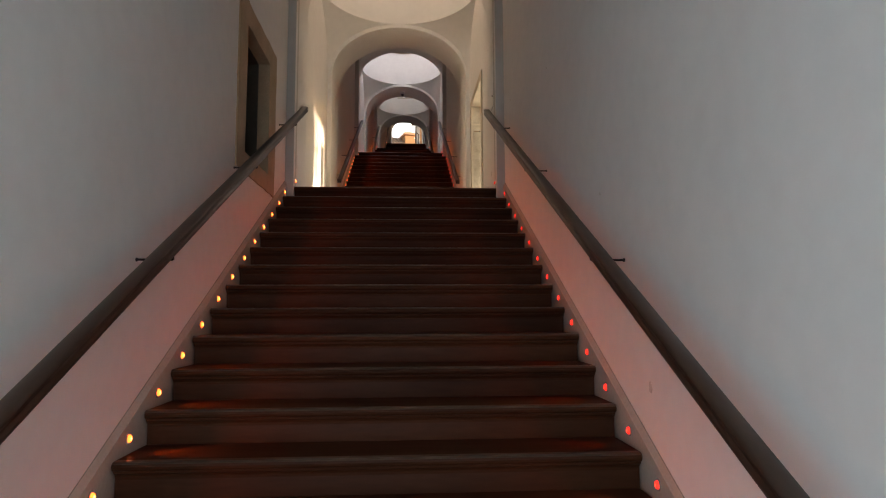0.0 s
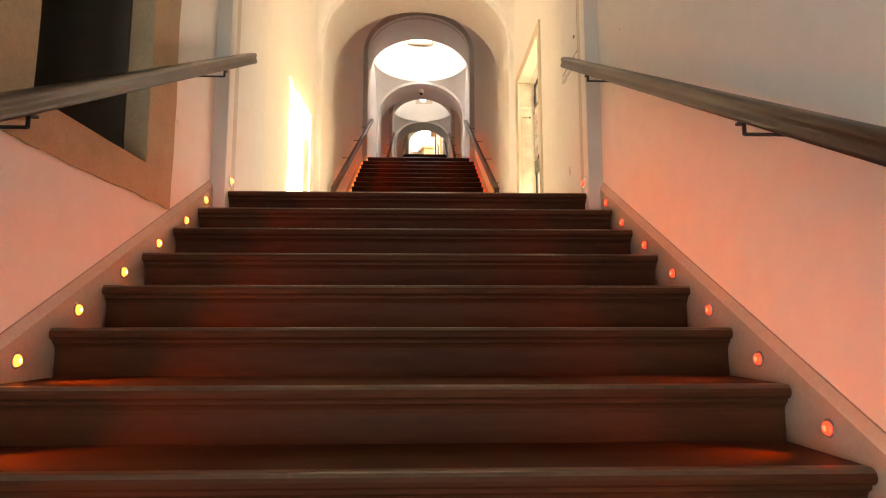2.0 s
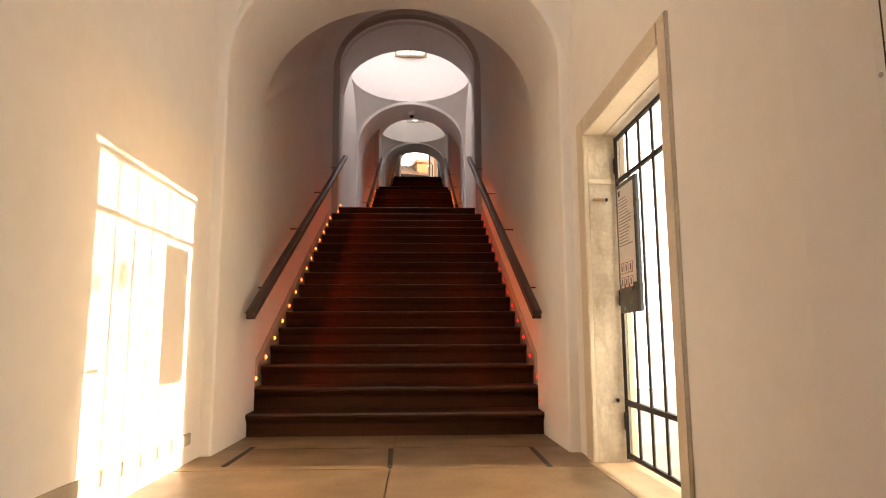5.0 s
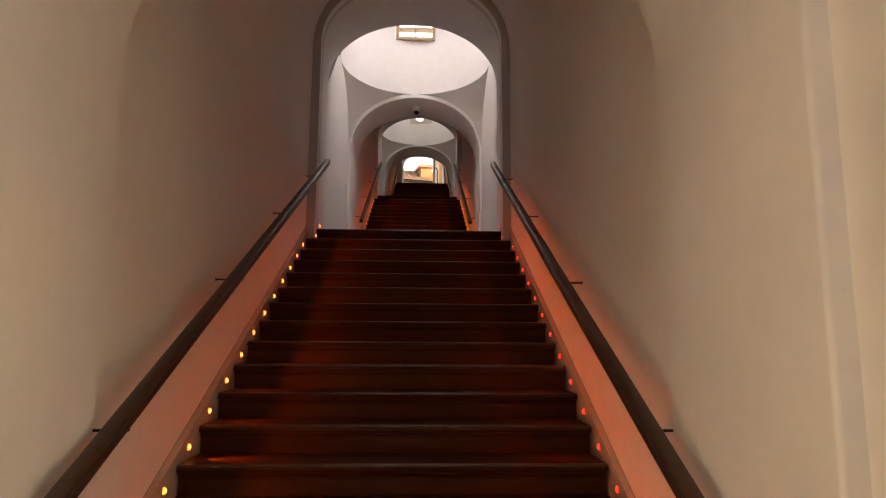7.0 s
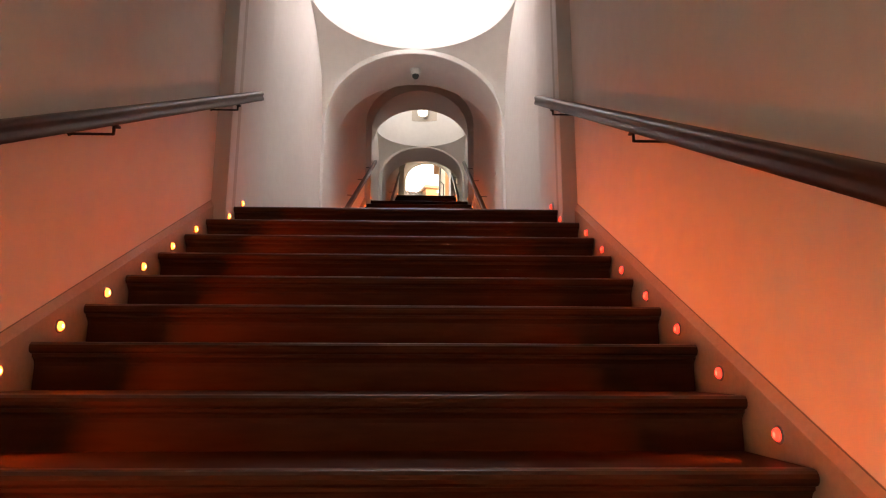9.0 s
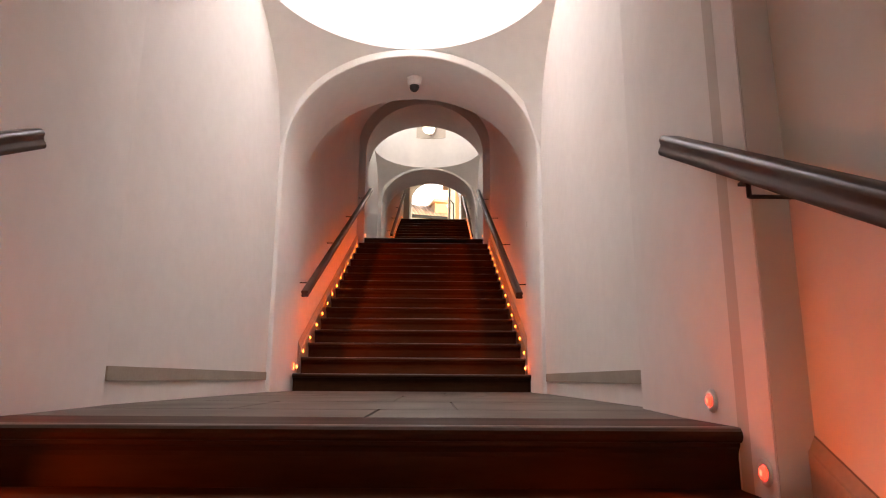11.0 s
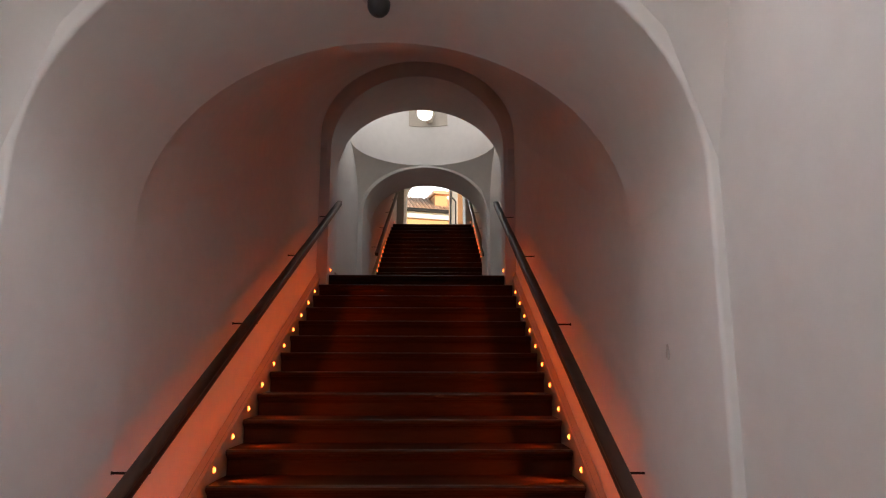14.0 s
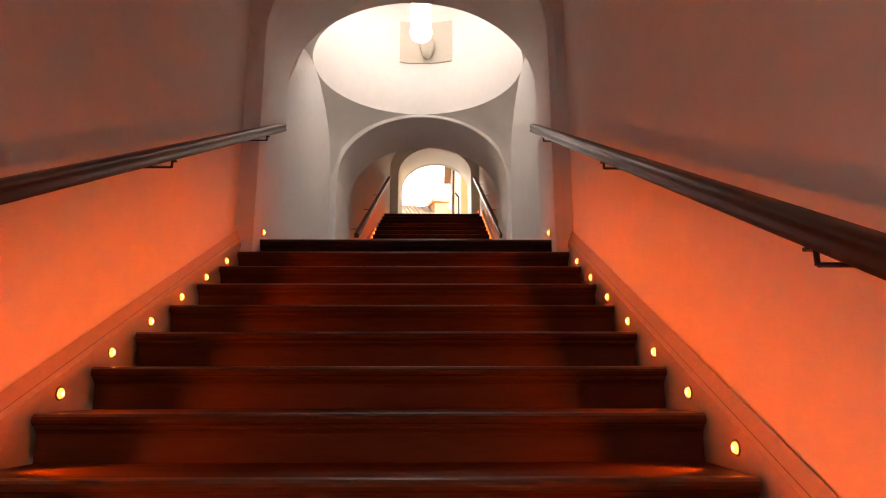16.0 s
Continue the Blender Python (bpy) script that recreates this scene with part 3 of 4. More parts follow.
def handrail(fl, side, y0, y1, brackets, up_by, up_to):
    x = fl["cx"] + side * 1.07
    top = empty("handrail", "dark brown moulded wooden handrail on black iron brackets", "handrail", "handrails along the stair", at=(x, y0, line(fl, y0) + up_by))
    way = Vector((0, y1 - y0, line(fl, y1) + up_to - line(fl, y0) - up_by)).normalized()
    up = Vector((0, -way.z, way.y))
    length = (y1 - y0) / way.y
    part("rail", extrude_profile(RAIL, [(way * d, Vector((1, 0, 0)), up) for d in np.linspace(0, length, 9)]), WOOD, top, "", True)
    for y in brackets:
        d = (y - y0) / way.y
        p = way * d - up * 0.045
        out = side * (WALL - 1.07)
        bm = bmesh.new()
        rod(p, p + Vector((0, 0, -0.042)), 0.0065, 8, bm)
        rod(p + Vector((0, 0, -0.040)), p + Vector((out, 0, -0.040)), 0.006, 8, bm)
        rod(p + Vector((out - side * 0.006, 0, -0.040)), p + Vector((out, 0, -0.040)), 0.010, 12, bm)
        box(p.x - 0.012, p.x + 0.012, p.y - 0.03, p.y + 0.03, p.z - 0.004, p.z + 0.004, 0, bm)
        part("bracket", bm, IRON, top, "black iron wall bracket")
    return top


for fl, y0, y1, h0, h1, first, gap in ((f1, -5.6, 0.108, 0.905, 0.89, -0.45, 1.71), (f2, 4.05, 9.845, 0.925, 0.828, 9.34, 1.545), (f3, 14.03, 19.82, 0.925, 0.945, 19.37, 1.6), (f4, 23.75, 29.85, 0.9, 0.9, 29.3, 1.6)):
    for side in (-1, 1):
        handrail(fl, side, y0, y1, [first - gap * k for k in range(4) if first - gap * k > y0 + 0.1], h0, h1)

# ---------------------------------------------------------------- landing 1: window, door, gate
def window_niche():
    """The stone-framed window beside the first flight, dark inside."""
    y0, y1, z0, z1 = WINDOW
    x = -WALL
    top = empty("window_1", "brown sandstone window surround with a dark deep recess", "window", kind="structure", at=(x, (y0 + y1) / 2, z0))
    o = Vector(top.location)

    def b(name, x0, x1, ya, yb, za, zb, mat, label="", bevel=0.006):
        return part(name, box(x0 - o.x, x1 - o.x, ya - o.y, yb - o.y, za - o.z, zb - o.z, bevel), mat, top, label)

    def ragged(name, x0, x1, ya, yb, za, zb):
        """A stone of the frame with an uneven outline against the plaster."""
        bm = box(x0 - o.x, x1 - o.x, ya - o.y, yb - o.y, za - o.z, zb - o.z)
        bmesh.ops.subdivide_edges(bm, edges=[e for e in bm.edges if abs(e.verts[0].co.x - e.verts[1].co.x) < 0.01], cuts=9, use_grid_fill=True)
        for v in bm.verts:
            p = v.co + o
            inner = y0 - 0.002 < p.y < y1 + 0.002 and z0 - 0.002 < p.z < z1 + 0.002
            q = noise.noise_vector(p * 7.0)
            if not inner:
                v.co.y += 0.016 * q.y
                v.co.z += 0.016 * q.z
            v.co.x += 0.003 * q.x
        part(name, bm, STONE, top)

    ragged("jamb", x - 0.10, x + 0.012, y0 - 0.26, y0, z0 - 0.17, z1 + 0.2)
    ragged("jamb", x - 0.10, x + 0.012, y1, y1 + 0.31, z0 - 0.17, z1 + 0.2)
    ragged("sill", x - 0.10, x + 0.012, y0 + 0.001, y1 - 0.001, z0 - 0.17, z0)
    ragged("lintel", x - 0.10, x + 0.012, y0 + 0.001, y1 - 0.001, z1, z1 + 0.2)
    # reveals coloured near black to hold the recess's shade
    b("reveal", x - 0.88, x - 0.102, y1, y1 + 0.06, z0, z1, NICHE_SHADED, "rough reveal, its stone darkened for the shade in the recess")
    b("reveal", x - 0.88, x - 0.102, y0 - 0.06, y0, z0, z1, NICHE_SHADED, "rough reveal, its stone darkened for the shade in the recess")
    b("reveal", x - 0.88, x - 0.102, y0 - 0.06, y1 + 0.06, z0 - 0.06, z0 - 0.001, NICHE_SHADED)
    b("reveal", x - 0.88, x - 0.102, y0 - 0.06, y1 + 0.06, z1 + 0.001, z1 + 0.06, NICHE_SHADED)
    b("shutter", x - 0.92, x - 0.88, y0 - 0.08, y1 + 0.08, z0 - 0.08, z1 + 0.08, DARKWOOD, "almost black closed shutter")
    b("shutter_bar", x - 0.88, x - 0.85, (y0 + y1) / 2 - 0.02, (y0 + y1) / 2 + 0.02, z0, z1, DARKWOOD)


window_niche()

WX = LANDINGS[0]["w"]


def rough_reveal(parent, o, x0, x1, y, z1):
    """The far reveal: hand-thrown plaster, scraped to the stone in places."""
    bm = bmesh.new()
    nx, nz = 26, 130
    rows = []
    for i in range(nx + 1):
        row = []
        for k in range(nz + 1):
            x, z = x0 + (x1 - x0) * i / nx, z1 * k / nz
            p = Vector((x * 16, z * 9, 3.0))
            d = 0.004 * noise.noise(p) + 0.003 * noise.noise(p * 3.1) + 0.0016 * noise.noise(p * 9.0)
            if noise.noise(Vector((x * 6, z * 2.6, 9.0))) > 0.22:
                d += 0.0022
            row.append(bm.verts.new((x - o.x, y + d - o.y, z - o.z)))
        rows.append(row)
    for a, b in zip(rows, rows[1:]):
        for k in range(nz):
            bm.faces.new((a[k], b[k], b[k + 1], a[k + 1]))
    edge = [rows[0], [r[-1] for r in rows], rows[-1][::-1], [r[0] for r in rows][::-1]]
    for run in edge:
        back = [bm.verts.new((v.co.x, y + 0.06 - o.y, v.co.z)) for v in run]
        for k in range(len(run) - 1):
            bm.faces.new((run[k], run[k + 1], back[k + 1], back[k]))
    part("reveal", bm, SCRAPED, parent, "rough-plastered reveal with a scraped surface", True)


def door_surround():
    y0, y1, z1 = DOOR[0], DOOR[1], DOOR[3]
    top = empty("door_1", "pale sandstone door surround with deep rough-plastered reveals", "doorway", kind="structure", at=(WX, (y0 + y1) / 2, 0))
    o = Vector(top.location)

    def b(name, x0, x1, ya, yb, za, zb, mat, label="", bevel=0.006):
        return part(name, box(x0 - o.x, x1 - o.x, ya - o.y, yb - o.y, za - o.z, zb - o.z, bevel), mat, top, label)

    b("jamb", WX - 0.018, WX + 0.05, y0 - 0.098, y0, 0.0, z1 + 0.118, DOORSTONE)
    b("jamb", WX - 0.018, WX + 0.014, y1, y1 + 0.15, 0.0, z1 + 0.118, DOORSTONE)
    b("lintel", WX - 0.018, WX + 0.12, y0 + 0.001, y1 - 0.001, z1, z1 + 0.118, DOORSTONE)
    rough_reveal(top, o, WX + 0.015, WX + 0.211, y1 + 0.004, z1 - 0.001)
    b("stop", WX + 0.212, WX + REVEAL + 0.002, y1 - 0.022, y1 + 0.061, 0.005, z1 - 0.002, DOORSTONE, "pale plastered stop behind the gate")
    b("reveal", WX + 0.051, WX + REVEAL, y0 - 0.06, y0, 0.0, z1 - 0.001, ROUGH)
    b("soffit", WX + 0.121, WX + REVEAL, y0 - 0.06, y1 + 0.06, z1, z1 + 0.06, ROUGH)
    b("threshold", WX - 0.05, WX + REVEAL + 0.02, y0 - 0.06, y1 + 0.06, -0.06, 0.004, STONE, "worn stone threshold")
    b("hook", WX + 0.03, WX + 0.11, y1 - 0.022, y1 - 0.004, 1.62, 1.638, STONE, "rust-brown iron hook")
    b("hook_tip", WX + 0.111, WX + 0.13, y1 - 0.026, y1 - 0.004, 1.617, 1.641, IRON)
    b("strap", WX + 0.008, WX + 0.185, y1 - 0.012, y1 - 0.004, 1.735, 1.765, DOORSTONE, "pale painted hinge strap")
    b("hook", WX + 0.13, WX + 0.15, y1 - 0.03, y1 - 0.004, 0.36, 0.385, IRON)


door_surround()


def iron_gate():
    gx, y0, y1 = WX + 0.19, 1.99, 3.20
    top = empty("iron_gate", "closed black wrought-iron bar gate in the side doorway", "gate", at=(gx, y0, 0.03))
    o = Vector(top.location)

    def bar(name, a, b, r, label=""):
        part(name, rod(Vector(a) - o, Vector(b) - o, r, 8), IRON, top, label)

    for y in (y0, y1):
        bar("stile", (gx, y, 0.03), (gx, y, 2.03), 0.016)
    for z in (0.05, 0.36, 1.74, 2.02):
        bar("rail", (gx, y0, z), (gx, y1, z), 0.016 if z != 0.36 else 0.019)
    n = 6
    for k in range(1, n):
        y = y0 + (y1 - y0) * k / n
        bar("bar", (gx, y, 0.05), (gx, y, 2.02), 0.010)
    for z in (0.25, 1.0, 1.85):
        bar("hinge", (gx, y1 + 0.012, z - 0.05), (gx, y1 + 0.012, z + 0.05), 0.02)
    bar("latch", (gx - 0.02, y0 + 0.03, 1.02), (gx - 0.02, y0 + 0.13, 1.02), 0.014)


iron_gate()


def notice_board():
    gx = WX + 0.19 - 0.035
    y0, y1, z0, z1 = 2.79, 3.13, 0.90, 1.69
    top = empty("notice_board", "black board with a printed white notice hung on the gate", "notice board", at=(gx, (y0 + y1) / 2, z0))
    o = Vector(top.location)

    def b(name, x0, x1, ya, yb, za, zb, mat, label="", bevel=0.0):
        return part(name, box(x0 - o.x, x1 - o.x, ya - o.y, yb - o.y, za - o.z, zb - o.z, bevel), mat, top, label)

    b("board", gx - 0.004, gx + 0.018, y0, y1, z0, z1, BLACK, "", 0.003)
    sheet = b("notice", gx - 0.007, gx - 0.0045, y0 + 0.035, y1 - 0.035, z0 + 0.17, z1 - 0.03, PAPER, "white printed notice")
    rng = random.Random(4)
    for k in range(16):
        z = z1 - 0.10 - k * 0.019
        w = 0.14 + rng.random() * 0.09
        if k == 0:
            w = 0.13
        b("text_line", gx - 0.0085, gx - 0.007, y1 - 0.05 - w, y1 - 0.05, z - 0.005, z, BEZEL)
    b("emblem", gx - 0.0085, gx - 0.007, y1 - 0.085, y1 - 0.05, z1 - 0.08, z1 - 0.045, INK)
    for r in range(2):
        for c in range(3):
            ya = y1 - 0.05 - c * 0.075
            za = z0 + 0.29 - r * 0.085
            b("pictogram", gx - 0.0085, gx - 0.007, ya - 0.055, ya, za - 0.06, za + 0.006, REDINK)
            b("pictogram_field", gx - 0.0095, gx - 0.0086, ya - 0.051, ya - 0.004, za - 0.056, za + 0.002, PAPER)
            b("pictogram_mark", gx - 0.0105, gx - 0.0096, ya - 0.034, ya - 0.020, za - 0.046, za - 0.008, INK)


notice_board()
opening_light("door_daylight", look((WX + REVEAL + 0.03, 2.6, 1.0), (0, 2.6, 0.9)), 1.15, 1.9, DOOR_WATTS, (1.0, 0.88, 0.66))


def access_panel():
    x, y0, y1, z0, z1 = 1.168, 0.12, 0.62, 0.99, 1.95
    top = empty("access_panel", "cream painted metal access panel screwed to the wall", "access panel", at=(x, (y0 + y1) / 2, z0))
    o = Vector(top.location)
    part("frame", box(-0.008, 0.03, y0 - o.y, y1 - o.y, 0, z1 - z0, 0.002), WHITE, top)
    part("gap", box(-0.0095, 0.0, y0 + 0.005 - o.y, y1 - 0.031 - o.y, 0.045, z1 - z0 - 0.045), SLOT, top, "dark gap round the panel door")
    part("panel_door", box(-0.012, 0.0, y0 + 0.008 - o.y, y1 - 0.038 - o.y, 0.048, z1 - z0 - 0.048, 0.0015), WHITE, top)
    part("lock", rod((-0.02, y0 + 0.075 - o.y, 0.175), (-0.01, y0 + 0.075 - o.y, 0.175), 0.011, 14), BEZEL, top, "round steel lock")
    for k in range(4):
        for y in (y0 + 0.016, y1 - 0.016):
            part("screw", rod((-0.011, y - o.y, 0.03 + k * 0.3), (-0.007, y - o.y, 0.03 + k * 0.3), 0.006, 8), METAL, top)
    for k in range(3):
        y = y0 + 0.09 + k * 0.15
        part("screw", rod((-0.011, y - o.y, 0.02), (-0.007, y - o.y, 0.02), 0.006, 8), METAL, top)


access_panel()


# ---------------------------------------------------------------- wall strips
def strip(x, side, y0, y1, z):
    ob = part("baseboard", box(x - 0.012 if side > 0 else x - 0.004, x + 0.004 if side > 0 else x + 0.012, y0, y1, z + 0.11, z + 0.18, 0.003), STRIP)
    tagged(ob, "grey-brown stone strip low on the landing wall", "baseboard", kind="structure")


strip(-WX, -1, 0.97, 3.40, 0.0)
L2, L3 = LANDINGS[1], LANDINGS[2]
for L in (L2, L3):
    for side in (-1, 1):
        strip(L["cx"] + side * L["w"], side, L["y0"] + 0.02, L["y1"] - 0.02, L["z"])


# ---------------------------------------------------------------- dome fittings
def security_camera():
    top = empty("security_camera", "small white dome security camera under the arch", "security camera", at=(0.03, 14.12, 6.256))
    part("base_plate", revolve([(0.0, 0.004), (0.082, 0.004), (0.082, -0.016), (0.076, -0.020), (0.0, -0.020)], (0, 0, 0), 28), WHITE, top, "", True)
    part("housing", revolve([(0.0, -0.018), (0.074, -0.018), (0.076, -0.03), (0.074, -0.068), (0.066, -0.080), (0.054, -0.084), (0.0, -0.084)], (0, 0, 0), 28), WHITE, top, "", True)
    part("dome", revolve([(0.052, -0.082), (0.052, -0.096)] + [(0.052 * math.cos(q), -0.096 - 0.055 * math.sin(q)) for q in np.linspace(0.1, 1.5, 7)], (0, 0, 0), 24), BLACK, top, "smoked black dome", True)


security_camera()


def dome_window():
    x0, x1, y, z0, z1 = -0.36, 0.36, 13.66, 7.50, 7.92
    top = empty("window_2", "small wooden-framed skylight window in the dome drum", "window", kind="structure", at=(0, y, z0))
    for nm, a, b, c, d in (("window_frame", x0 - 0.03, x0 + 0.03, -0.03, z1 - z0), ("window_frame", x1 - 0.03, x1 + 0.03, -0.03, z1 - z0), ("window_sill", x0 + 0.031, x1 - 0.031, -0.03, 0.03), ("window_head", x0 + 0.031, x1 - 0.031, z1 - z0 - 0.04, z1 - z0), ("mullion", -0.012, 0.012, 0.031, z1 - z0 - 0.041), ("transom", x0 + 0.031, -0.013, 0.2, 0.225), ("transom", 0.013, x1 - 0.031, 0.2, 0.225)):
        part(nm, box(a, b, -0.05, 0.12, c, d, 0.004), STONE, top)
    sky_card = tagged(part("backdrop_window", box(-0.6, 0.6, 13.98, 14.0, 7.3, 8.15), SKYGLOW), "pale bright sky outside the dome window", "sky", kind="structure")


SKYGLOW = emitter("bright_sky", (0.93, 0.97, 1.0), 1.2)
dome_window()


def hanging_lamp():
    c = (0.092, 22.02, 8.87)
    top = empty("pendant_lamp", "white glowing glass cylinder lamp hanging in the dome", "lamp", at=c)
    part("rod", rod((0, 0, 1.1), (0, 0, 1.6), 0.012), METAL, top)
    part("shade", revolve([(0.0, 0.0), (0.07, 0.006), (0.115, 0.035), (0.138, 0.09), (0.140, 0.14), (0.128, 0.2), (0.126, 1.08), (0.10, 1.11), (0.0, 1.11)], (0, 0, 0), 28), BULB, top, "glowing white glass", True)


hanging_lamp()


def wall_niche():
    """Shallow framed plaster field on the drum behind the lamp."""
    L = L3
    yc, l, w = (L["y0"] + L["y1"]) / 2, (L["y1"] - L["y0"]) / 2, L["w"]
    bm = bmesh.new()
    rows = []
    xs = np.linspace(-0.243, 0.515, 13)
    for x in xs:
        y = yc + l * math.sqrt(1 - ((x - L["cx"]) / w) ** 2)
        rows.append([bm.verts.new((x, y - 0.022, z)) for z in (9.205, 9.86)] + [bm.verts.new((x, y + 0.01, z)) for z in (9.86, 9.205)])
    for a, b in zip(rows, rows[1:]):
        for k in range(4):
            bm.faces.new((a[k], a[(k + 1) % 4], b[(k + 1) % 4], b[k]))
    bm.faces.new(rows[0])
    bm.faces.new(rows[-1][::-1])
    tagged(part("wall_panel", bm, BOARD), "curved beige board on the dome wall", "panel")


wall_niche()


def wall_fitting():
    """A rounded beige fitting on a short arm against the board."""
    top = empty("wall_light", "unlit beige rounded wall light on the curved board", "wall light", at=(0.155, 23.10, 9.24))
    part("globe", revolve([(0.0, 0.0), (0.04, 0.004), (0.07, 0.03), (0.075, 0.07), (0.088, 0.11), (0.105, 0.16), (0.108, 0.21), (0.095, 0.27), (0.07, 0.30), (0.0, 0.305)], (0, 0, 0), 24), BOARD, top, "beige glass globe", True)
    part("arm", rod((0, 0.05, 0.22), (0, 0.13, 0.22), 0.03, 14), BEZEL, top, "short dark arm")


wall_fitting()


# ---------------------------------------------------------------- top door and outside
top_floor = tagged(part("floor_top", box(-1.3, 1.8, 29.9, 32.9, 8.3, 8.7155), SLAB), "stone floor at the head of the stair", "floor", kind="structure")
DOORWAY = [station(31.5, 1.02, 0.26, 8.5, 10.35, 11.15), station(32.7, 0.98, 0.27, 8.5, 10.35, 11.12)]
shell("top_door", DOORWAY, PLASTER)
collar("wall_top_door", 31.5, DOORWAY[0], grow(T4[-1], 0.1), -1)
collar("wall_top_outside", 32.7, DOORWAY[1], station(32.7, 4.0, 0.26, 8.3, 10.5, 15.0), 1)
ground = tagged(part("ground", box(-400, 400, 32.5, 900, 8.2, 8.69), PAVING), "grey paved ground outside the top door", "ground", kind="structure")


def tiles_on(parent, x0, x1, y0, z0, slope, rows, pitch_w=0.24, pitch_l=0.3):
    """Rows of curved clay tiles joined into one part."""
    vs, fs = [], []
    n = int((x1 - x0) / pitch_w)
    for r in range(rows):
        for c in range(n):
            x = x0 + c * pitch_w
            for s in (0, 1):
                for k in range(5):
                    q = math.pi * k / 4
                    d = (r + s * 1.15) * pitch_l
                    vs.append((x + pitch_w / 2 - pitch_w * 0.5 * math.cos(q), y0 + d * math.cos(slope), z0 + d * math.sin(slope) + 0.07 * math.sin(q) + (0.03 if s == 0 else 0)))
            i = len(vs) - 10
            for k in range(4):
                fs.append((i + k, i + k + 1, i + 6 + k, i + 5 + k))
    ob = new("roof_tiles", mesh_from("tiles", vs, fs, TILE))
    ob.parent = parent
    ob["kind"] = "stuff"
    return ob


def far_house():
    top = empty("house", "ochre house with white cornice and red tiled roof", "house", at=(0, 47, 8.69))

    def b(name, x0, x1, y0, y1, z0, z1, mat, label=""):
        return part(name, box(x0, x1, y0 - 47, y1 - 47, z0 - 8.69, z1 - 8.69), mat, top, label)

    b("wall", -14, 14, 47, 57, 7.26, 12.98, ORANGE, "ochre rendered wall")
    b("cornice", -14.1, 14.1, 46.85, 47.2, 12.99, 13.36, WHITE, "white cornice")
    b("gutter", -14.2, 14.2, 46.6, 46.85, 13.37, 13.52, IRON, "dark metal gutter")
    tiles_on(top, -14, 14, -0.2, 13.5 - 8.69, 0.52, 9)
    bm = bmesh.new()
    vs = [bm.verts.new(p) for p in ((-14, -0.2, 4.77), (14, -0.2, 4.77), (14, 2.3, 6.19), (-14, 2.3, 6.19), (14, 9.9, 4.2), (-14, 9.9, 4.2))]
    bm.faces.new((vs[0], vs[1], vs[2], vs[3]))
    bm.faces.new((vs[3], vs[2], vs[4], vs[5]))
    part("roof", bm, TILE, top, "red clay tile roof")
    b("dormer", 0.42, 1.2, 47.6, 49.1, 13.7, 14.72, ORANGE, "small ochre dormer")
    b("dormer_roof", 0.29, 1.33, 47.4, 49.3, 14.72, 14.92, TILE, "tiled dormer roof")
    top.rotation_euler.z = radians(15)
    top.location, top.scale = (-0.13, 64.7, 10.81), (1.48, 1.48, 1.48)


def near_house():
    top = empty("house", "ochre corner house with a dark downpipe", "house", at=(2.6, 37, 8.69))

    def b(name, x0, x1, y0, y1, z0, z1, mat, label=""):
        return part(name, box(x0 - 2.6, x1 - 2.6, y0 - 37, y1 - 37, z0 - 8.69, z1 - 8.69), mat, top, label)

    b("wall", 1.02, 7, 37, 45, 8.69, 14.5, ORANGE, "ochre rendered wall")
    b("quoin", 0.98, 1.22, 36.98, 37.2, 8.69, 14.5, WHITE, "pale corner strip")
    b("eave", 0.7, 7, 36.6, 45, 14.5, 14.75, TILE)
    part("downpipe", rod((0.93 - 2.6, -0.12, 1.6), (1.0 - 2.6, -0.12, 6.0), 0.05), IRON, top, "dark metal downpipe")
    part("pipe_elbow", rod((0.93 - 2.6, -0.12, 2.9), (1.14 - 2.6, -0.12, 2.65), 0.03), IRON, top)
    part("pipe_leg", rod((1.14 - 2.6, -0.12, 0.0), (1.14 - 2.6, -0.12, 2.66), 0.03), IRON, top)


far_house()
near_house()
backdrop = tagged(part("backdrop_sky", box(-160, 160, 140, 140.2, 5, 120), SKYGLOW), "white hazy sky beyond the roofs", "sky", kind="structure")

tagged(part("ground_lane", box(WX + REVEAL + 0.03, 40, -30, 30, -0.4, -0.03), PAVING), "pale paved lane outside the side door", "ground", kind="structure")
tagged(part("backdrop_lane", box(WX + REVEAL + 0.03, 14, 9.0, 9.1, -1, 9), SKYGLOW), "bright hazy light over the lane", "sky", kind="structure")


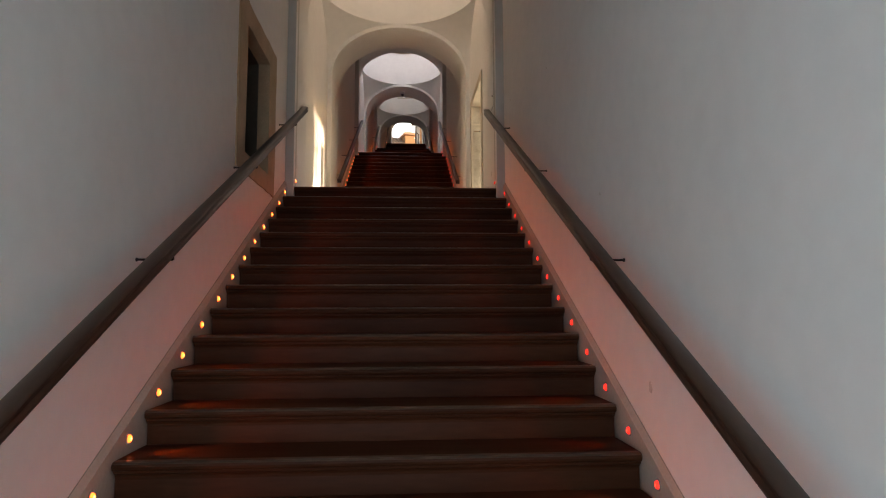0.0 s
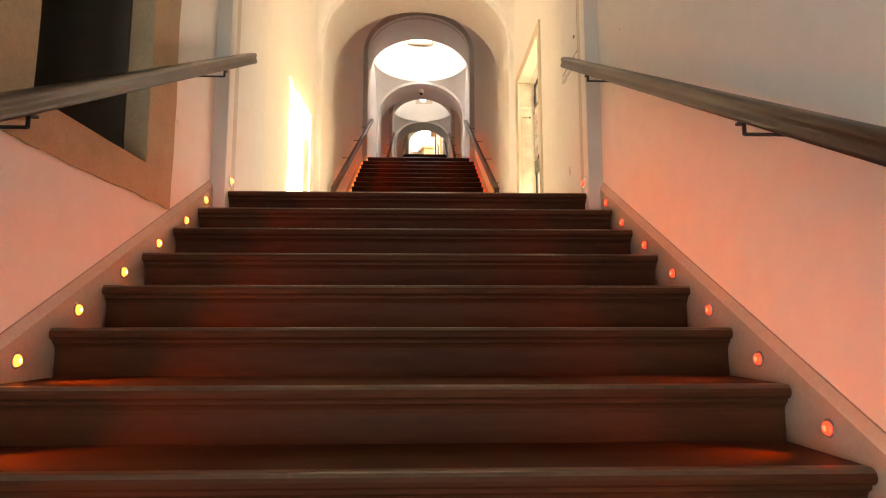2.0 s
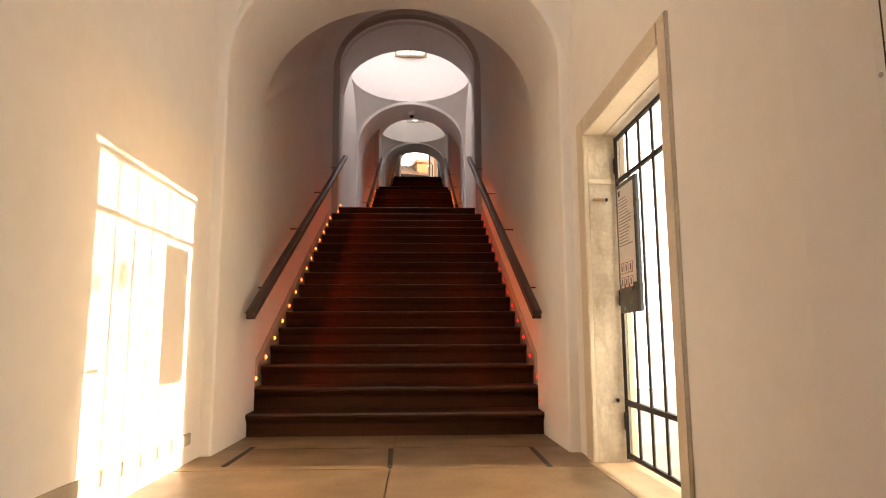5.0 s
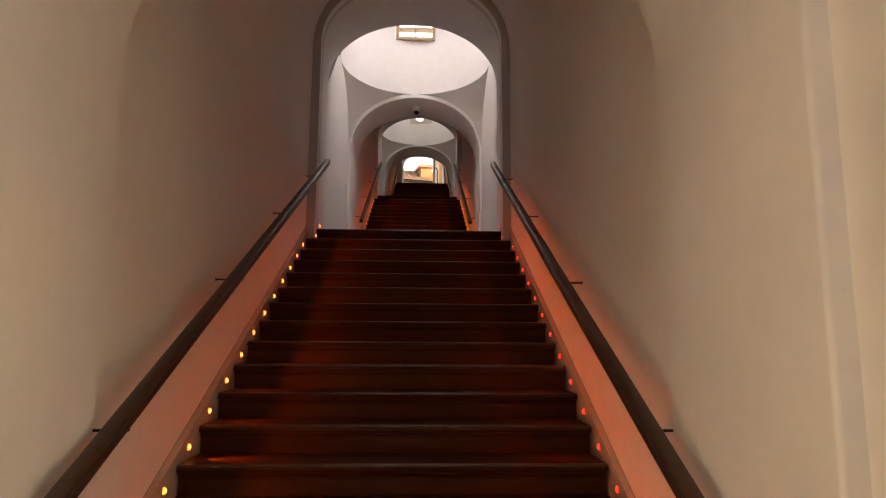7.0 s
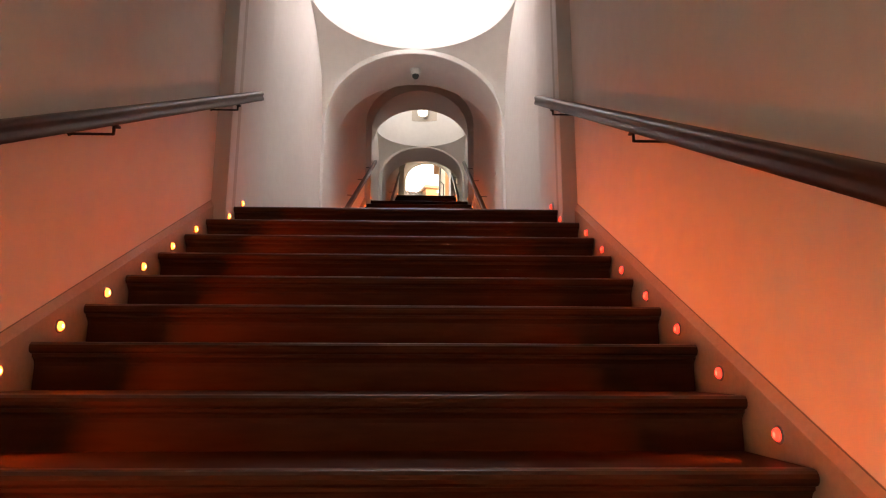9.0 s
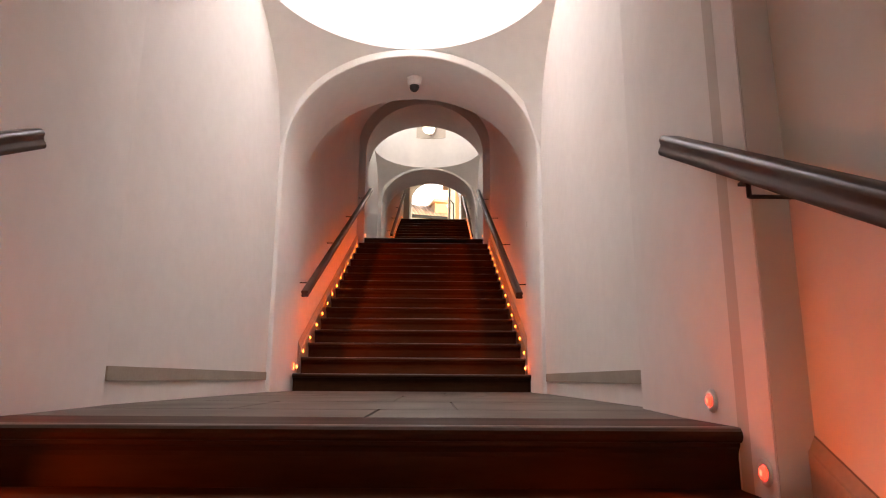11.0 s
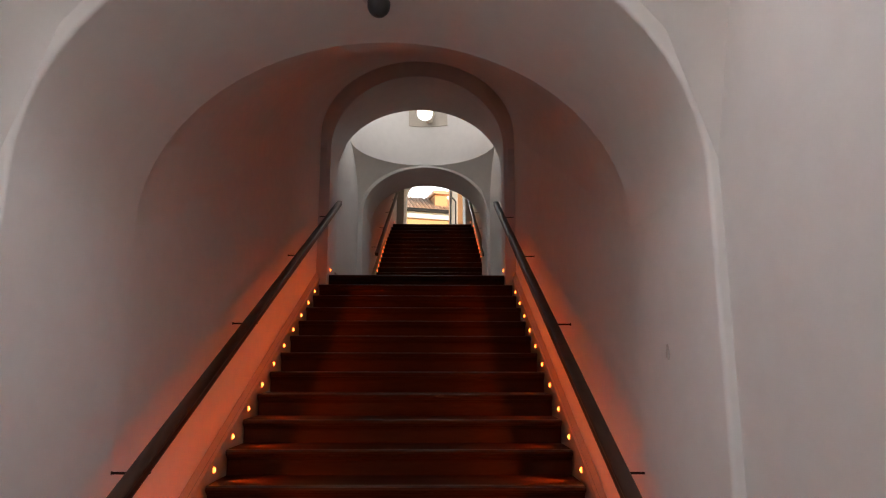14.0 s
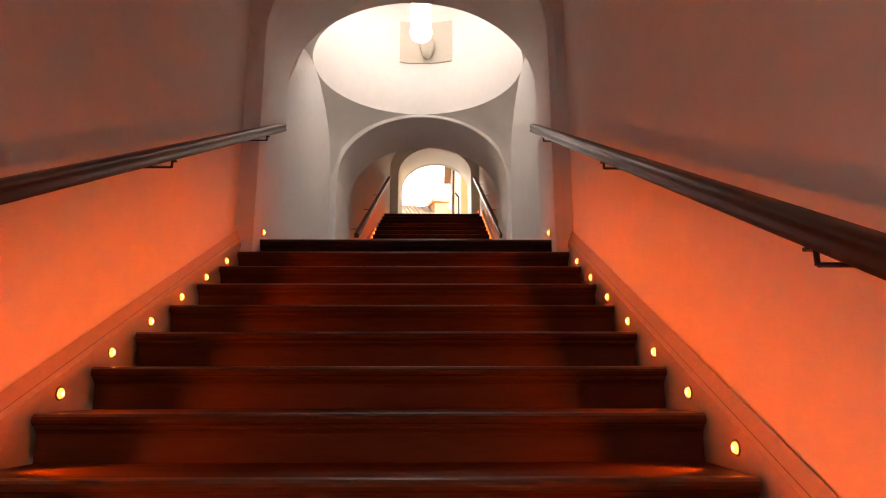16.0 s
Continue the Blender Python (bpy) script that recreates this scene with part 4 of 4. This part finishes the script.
def sun_dapple_tree(x, y, ground):
    """An unseen tree, added across the lane so its crown dapples the sun in the side doorway."""
    rng = random.Random(11)
    top = empty("tree", "unseen small leafy tree added across the lane to dapple the sun", "tree", at=(x, y, ground))
    X, Y = Vector((1, 0, 0)), Vector((0, 1, 0))

    def limb(bm, pts, r0, r1, sides=9):
        ring = [(math.cos(k * math.tau / sides), math.sin(k * math.tau / sides)) for k in range(sides)]
        n = len(pts) - 1
        extrude_profile(ring, [(p, X * (r0 + (r1 - r0) * i / n), Y * (r0 + (r1 - r0) * i / n)) for i, p in enumerate(pts)], bm)

    bm = bmesh.new()
    limb(bm, [Vector((0.05 * math.sin(h * 2), 0.04 * math.cos(h * 3), h)) for h in np.linspace(-0.05, 4.2, 9)], 0.15, 0.07)
    tips = []
    for k in range(9):
        a = k * 2.4
        start = Vector((0, 0, 3.2 + 0.16 * k))
        out = Vector((math.cos(a), math.sin(a), 0.65)) * (0.8 + 0.45 * rng.random())
        limb(bm, [start, start + out * 0.5 + Vector((0, 0, 0.06)), start + out], 0.05, 0.015, 6)
        tips.append(start + out)
    part("trunk", bm, BARK, top, "", True)
    vs, fs = [], []
    for k in range(600):
        c = rng.choice(tips) + Vector((rng.gauss(0, 0.36), rng.gauss(0, 0.36), rng.gauss(0.1, 0.34)))
        u = Vector((rng.gauss(0, 1), rng.gauss(0, 1), rng.gauss(0, 1))).normalized() * (0.07 + 0.05 * rng.random())
        w = u.cross(Vector((rng.gauss(0, 1), rng.gauss(0, 1), rng.gauss(0, 1)))).normalized() * u.length * 0.55
        i = len(vs)
        vs += [c - u, c + w, c + u, c - w]
        fs.append((i, i + 1, i + 2, i + 3))
    crown = new("crown", mesh_from("crown", vs, fs, LEAF))
    crown.parent = top
    tagged(crown, "uneven crown of small green leaves", kind="stuff")


# out of view; added only to break up the sun through the door
sun_dapple_tree(19.5, 0.75, -0.03)


# ---------------------------------------------------------------- small marks
def floor_slot(x0, y0, x1, y1):
    a, b = Vector((x0, y0, 0)), Vector((x1, y1, 0))
    d = (b - a).normalized() * 0.5
    n = Vector((-d.y, d.x, 0)) * 0.03
    bm = bmesh.new()
    lo = [bm.verts.new(p + Vector((0, 0, -0.01))) for p in (a + n, a - n, b - n, b + n)]
    hi = [bm.verts.new(p + Vector((0, 0, 0.0035))) for p in (a + n, a - n, b - n, b + n)]
    bm.faces.new(hi)
    for k in range(4):
        bm.faces.new((lo[k], lo[(k + 1) % 4], hi[(k + 1) % 4], hi[k]))
    tagged(part("floor_slot", bm, SLOT), "narrow dark metal slot let into the stone floor", "floor slot", "slots in the landing floor")


floor_slot(-0.99, 3.26, -0.985, 3.92)
floor_slot(0.0, 3.18, -0.02, 3.80)
floor_slot(0.945, 3.14, 0.95, 3.80)


def scuff(x, y, z, side, h, w, label):
    """A chipped spot in the plaster."""
    rng = random.Random(int(1000 * abs(y + z)))
    bm = bmesh.new()
    pts = [(w * (0.6 + 0.5 * rng.random()) * math.cos(k * math.tau / 9), h * (0.6 + 0.5 * rng.random()) * math.sin(k * math.tau / 9)) for k in range(9)]
    front = [bm.verts.new((x - side * 0.003, y + a, z + b)) for a, b in pts]
    back = [bm.verts.new((x + side * 0.004, y + a * 1.1, z + b * 1.1)) for a, b in pts]
    bm.faces.new(front)
    for k in range(9):
        bm.faces.new((front[k], front[(k + 1) % 9], back[(k + 1) % 9], back[k]))
    tagged(part("plaster_chip", bm, CHIP), label, "plaster chip", "chips in the plaster")


CHIP = material("chipped_plaster", (0.68, 0.63, 0.57), (0.60, 0.55, 0.49), 0.95, scale=20, bump=0.5)
scuff(1.172, 0.491, 0.266, 1, 0.035, 0.012, "small grey chip in the white plaster")
scuff(WALL, -4.14, -1.79, 1, 0.03, 0.018, "small grey chip in the white plaster")
scuff(WALL, -2.2, 0.55, 1, 0.008, 0.008, "tiny dark hole in the white plaster")
scuff(1.21, 14.05, 4.62, 1, 0.03, 0.01, "small grey chip in the white plaster")
scuff(-1.155, 9.62, 4.55, -1, 0.012, 0.012, "tiny dark hole in the white plaster")


def crack(points, label):
    """A thin dark crack in the plaster through a few points."""
    bm = bmesh.new()
    for a, b in zip(points, points[1:]):
        rod(a, b, 0.004, 5, bm)
    tagged(part("plaster_crack", bm, INK), label, "plaster crack")


crack([(-0.99, 22.63, 9.25), (-0.90, 22.755, 9.245), (-0.84, 22.82, 9.235), (-0.775, 22.885, 9.225)], "thin dark crack in the white dome plaster")
for x, y, z, side in ((WALL, -3.48, -0.74, 1), (WALL, -0.5, 0.874, 1), (WALL, 4.9, 2.09, 1), (-WALL, -0.62, 0.24, -1)):
    scuff(x, y, z, side, 0.009, 0.008, "tiny dark hole in the white plaster")
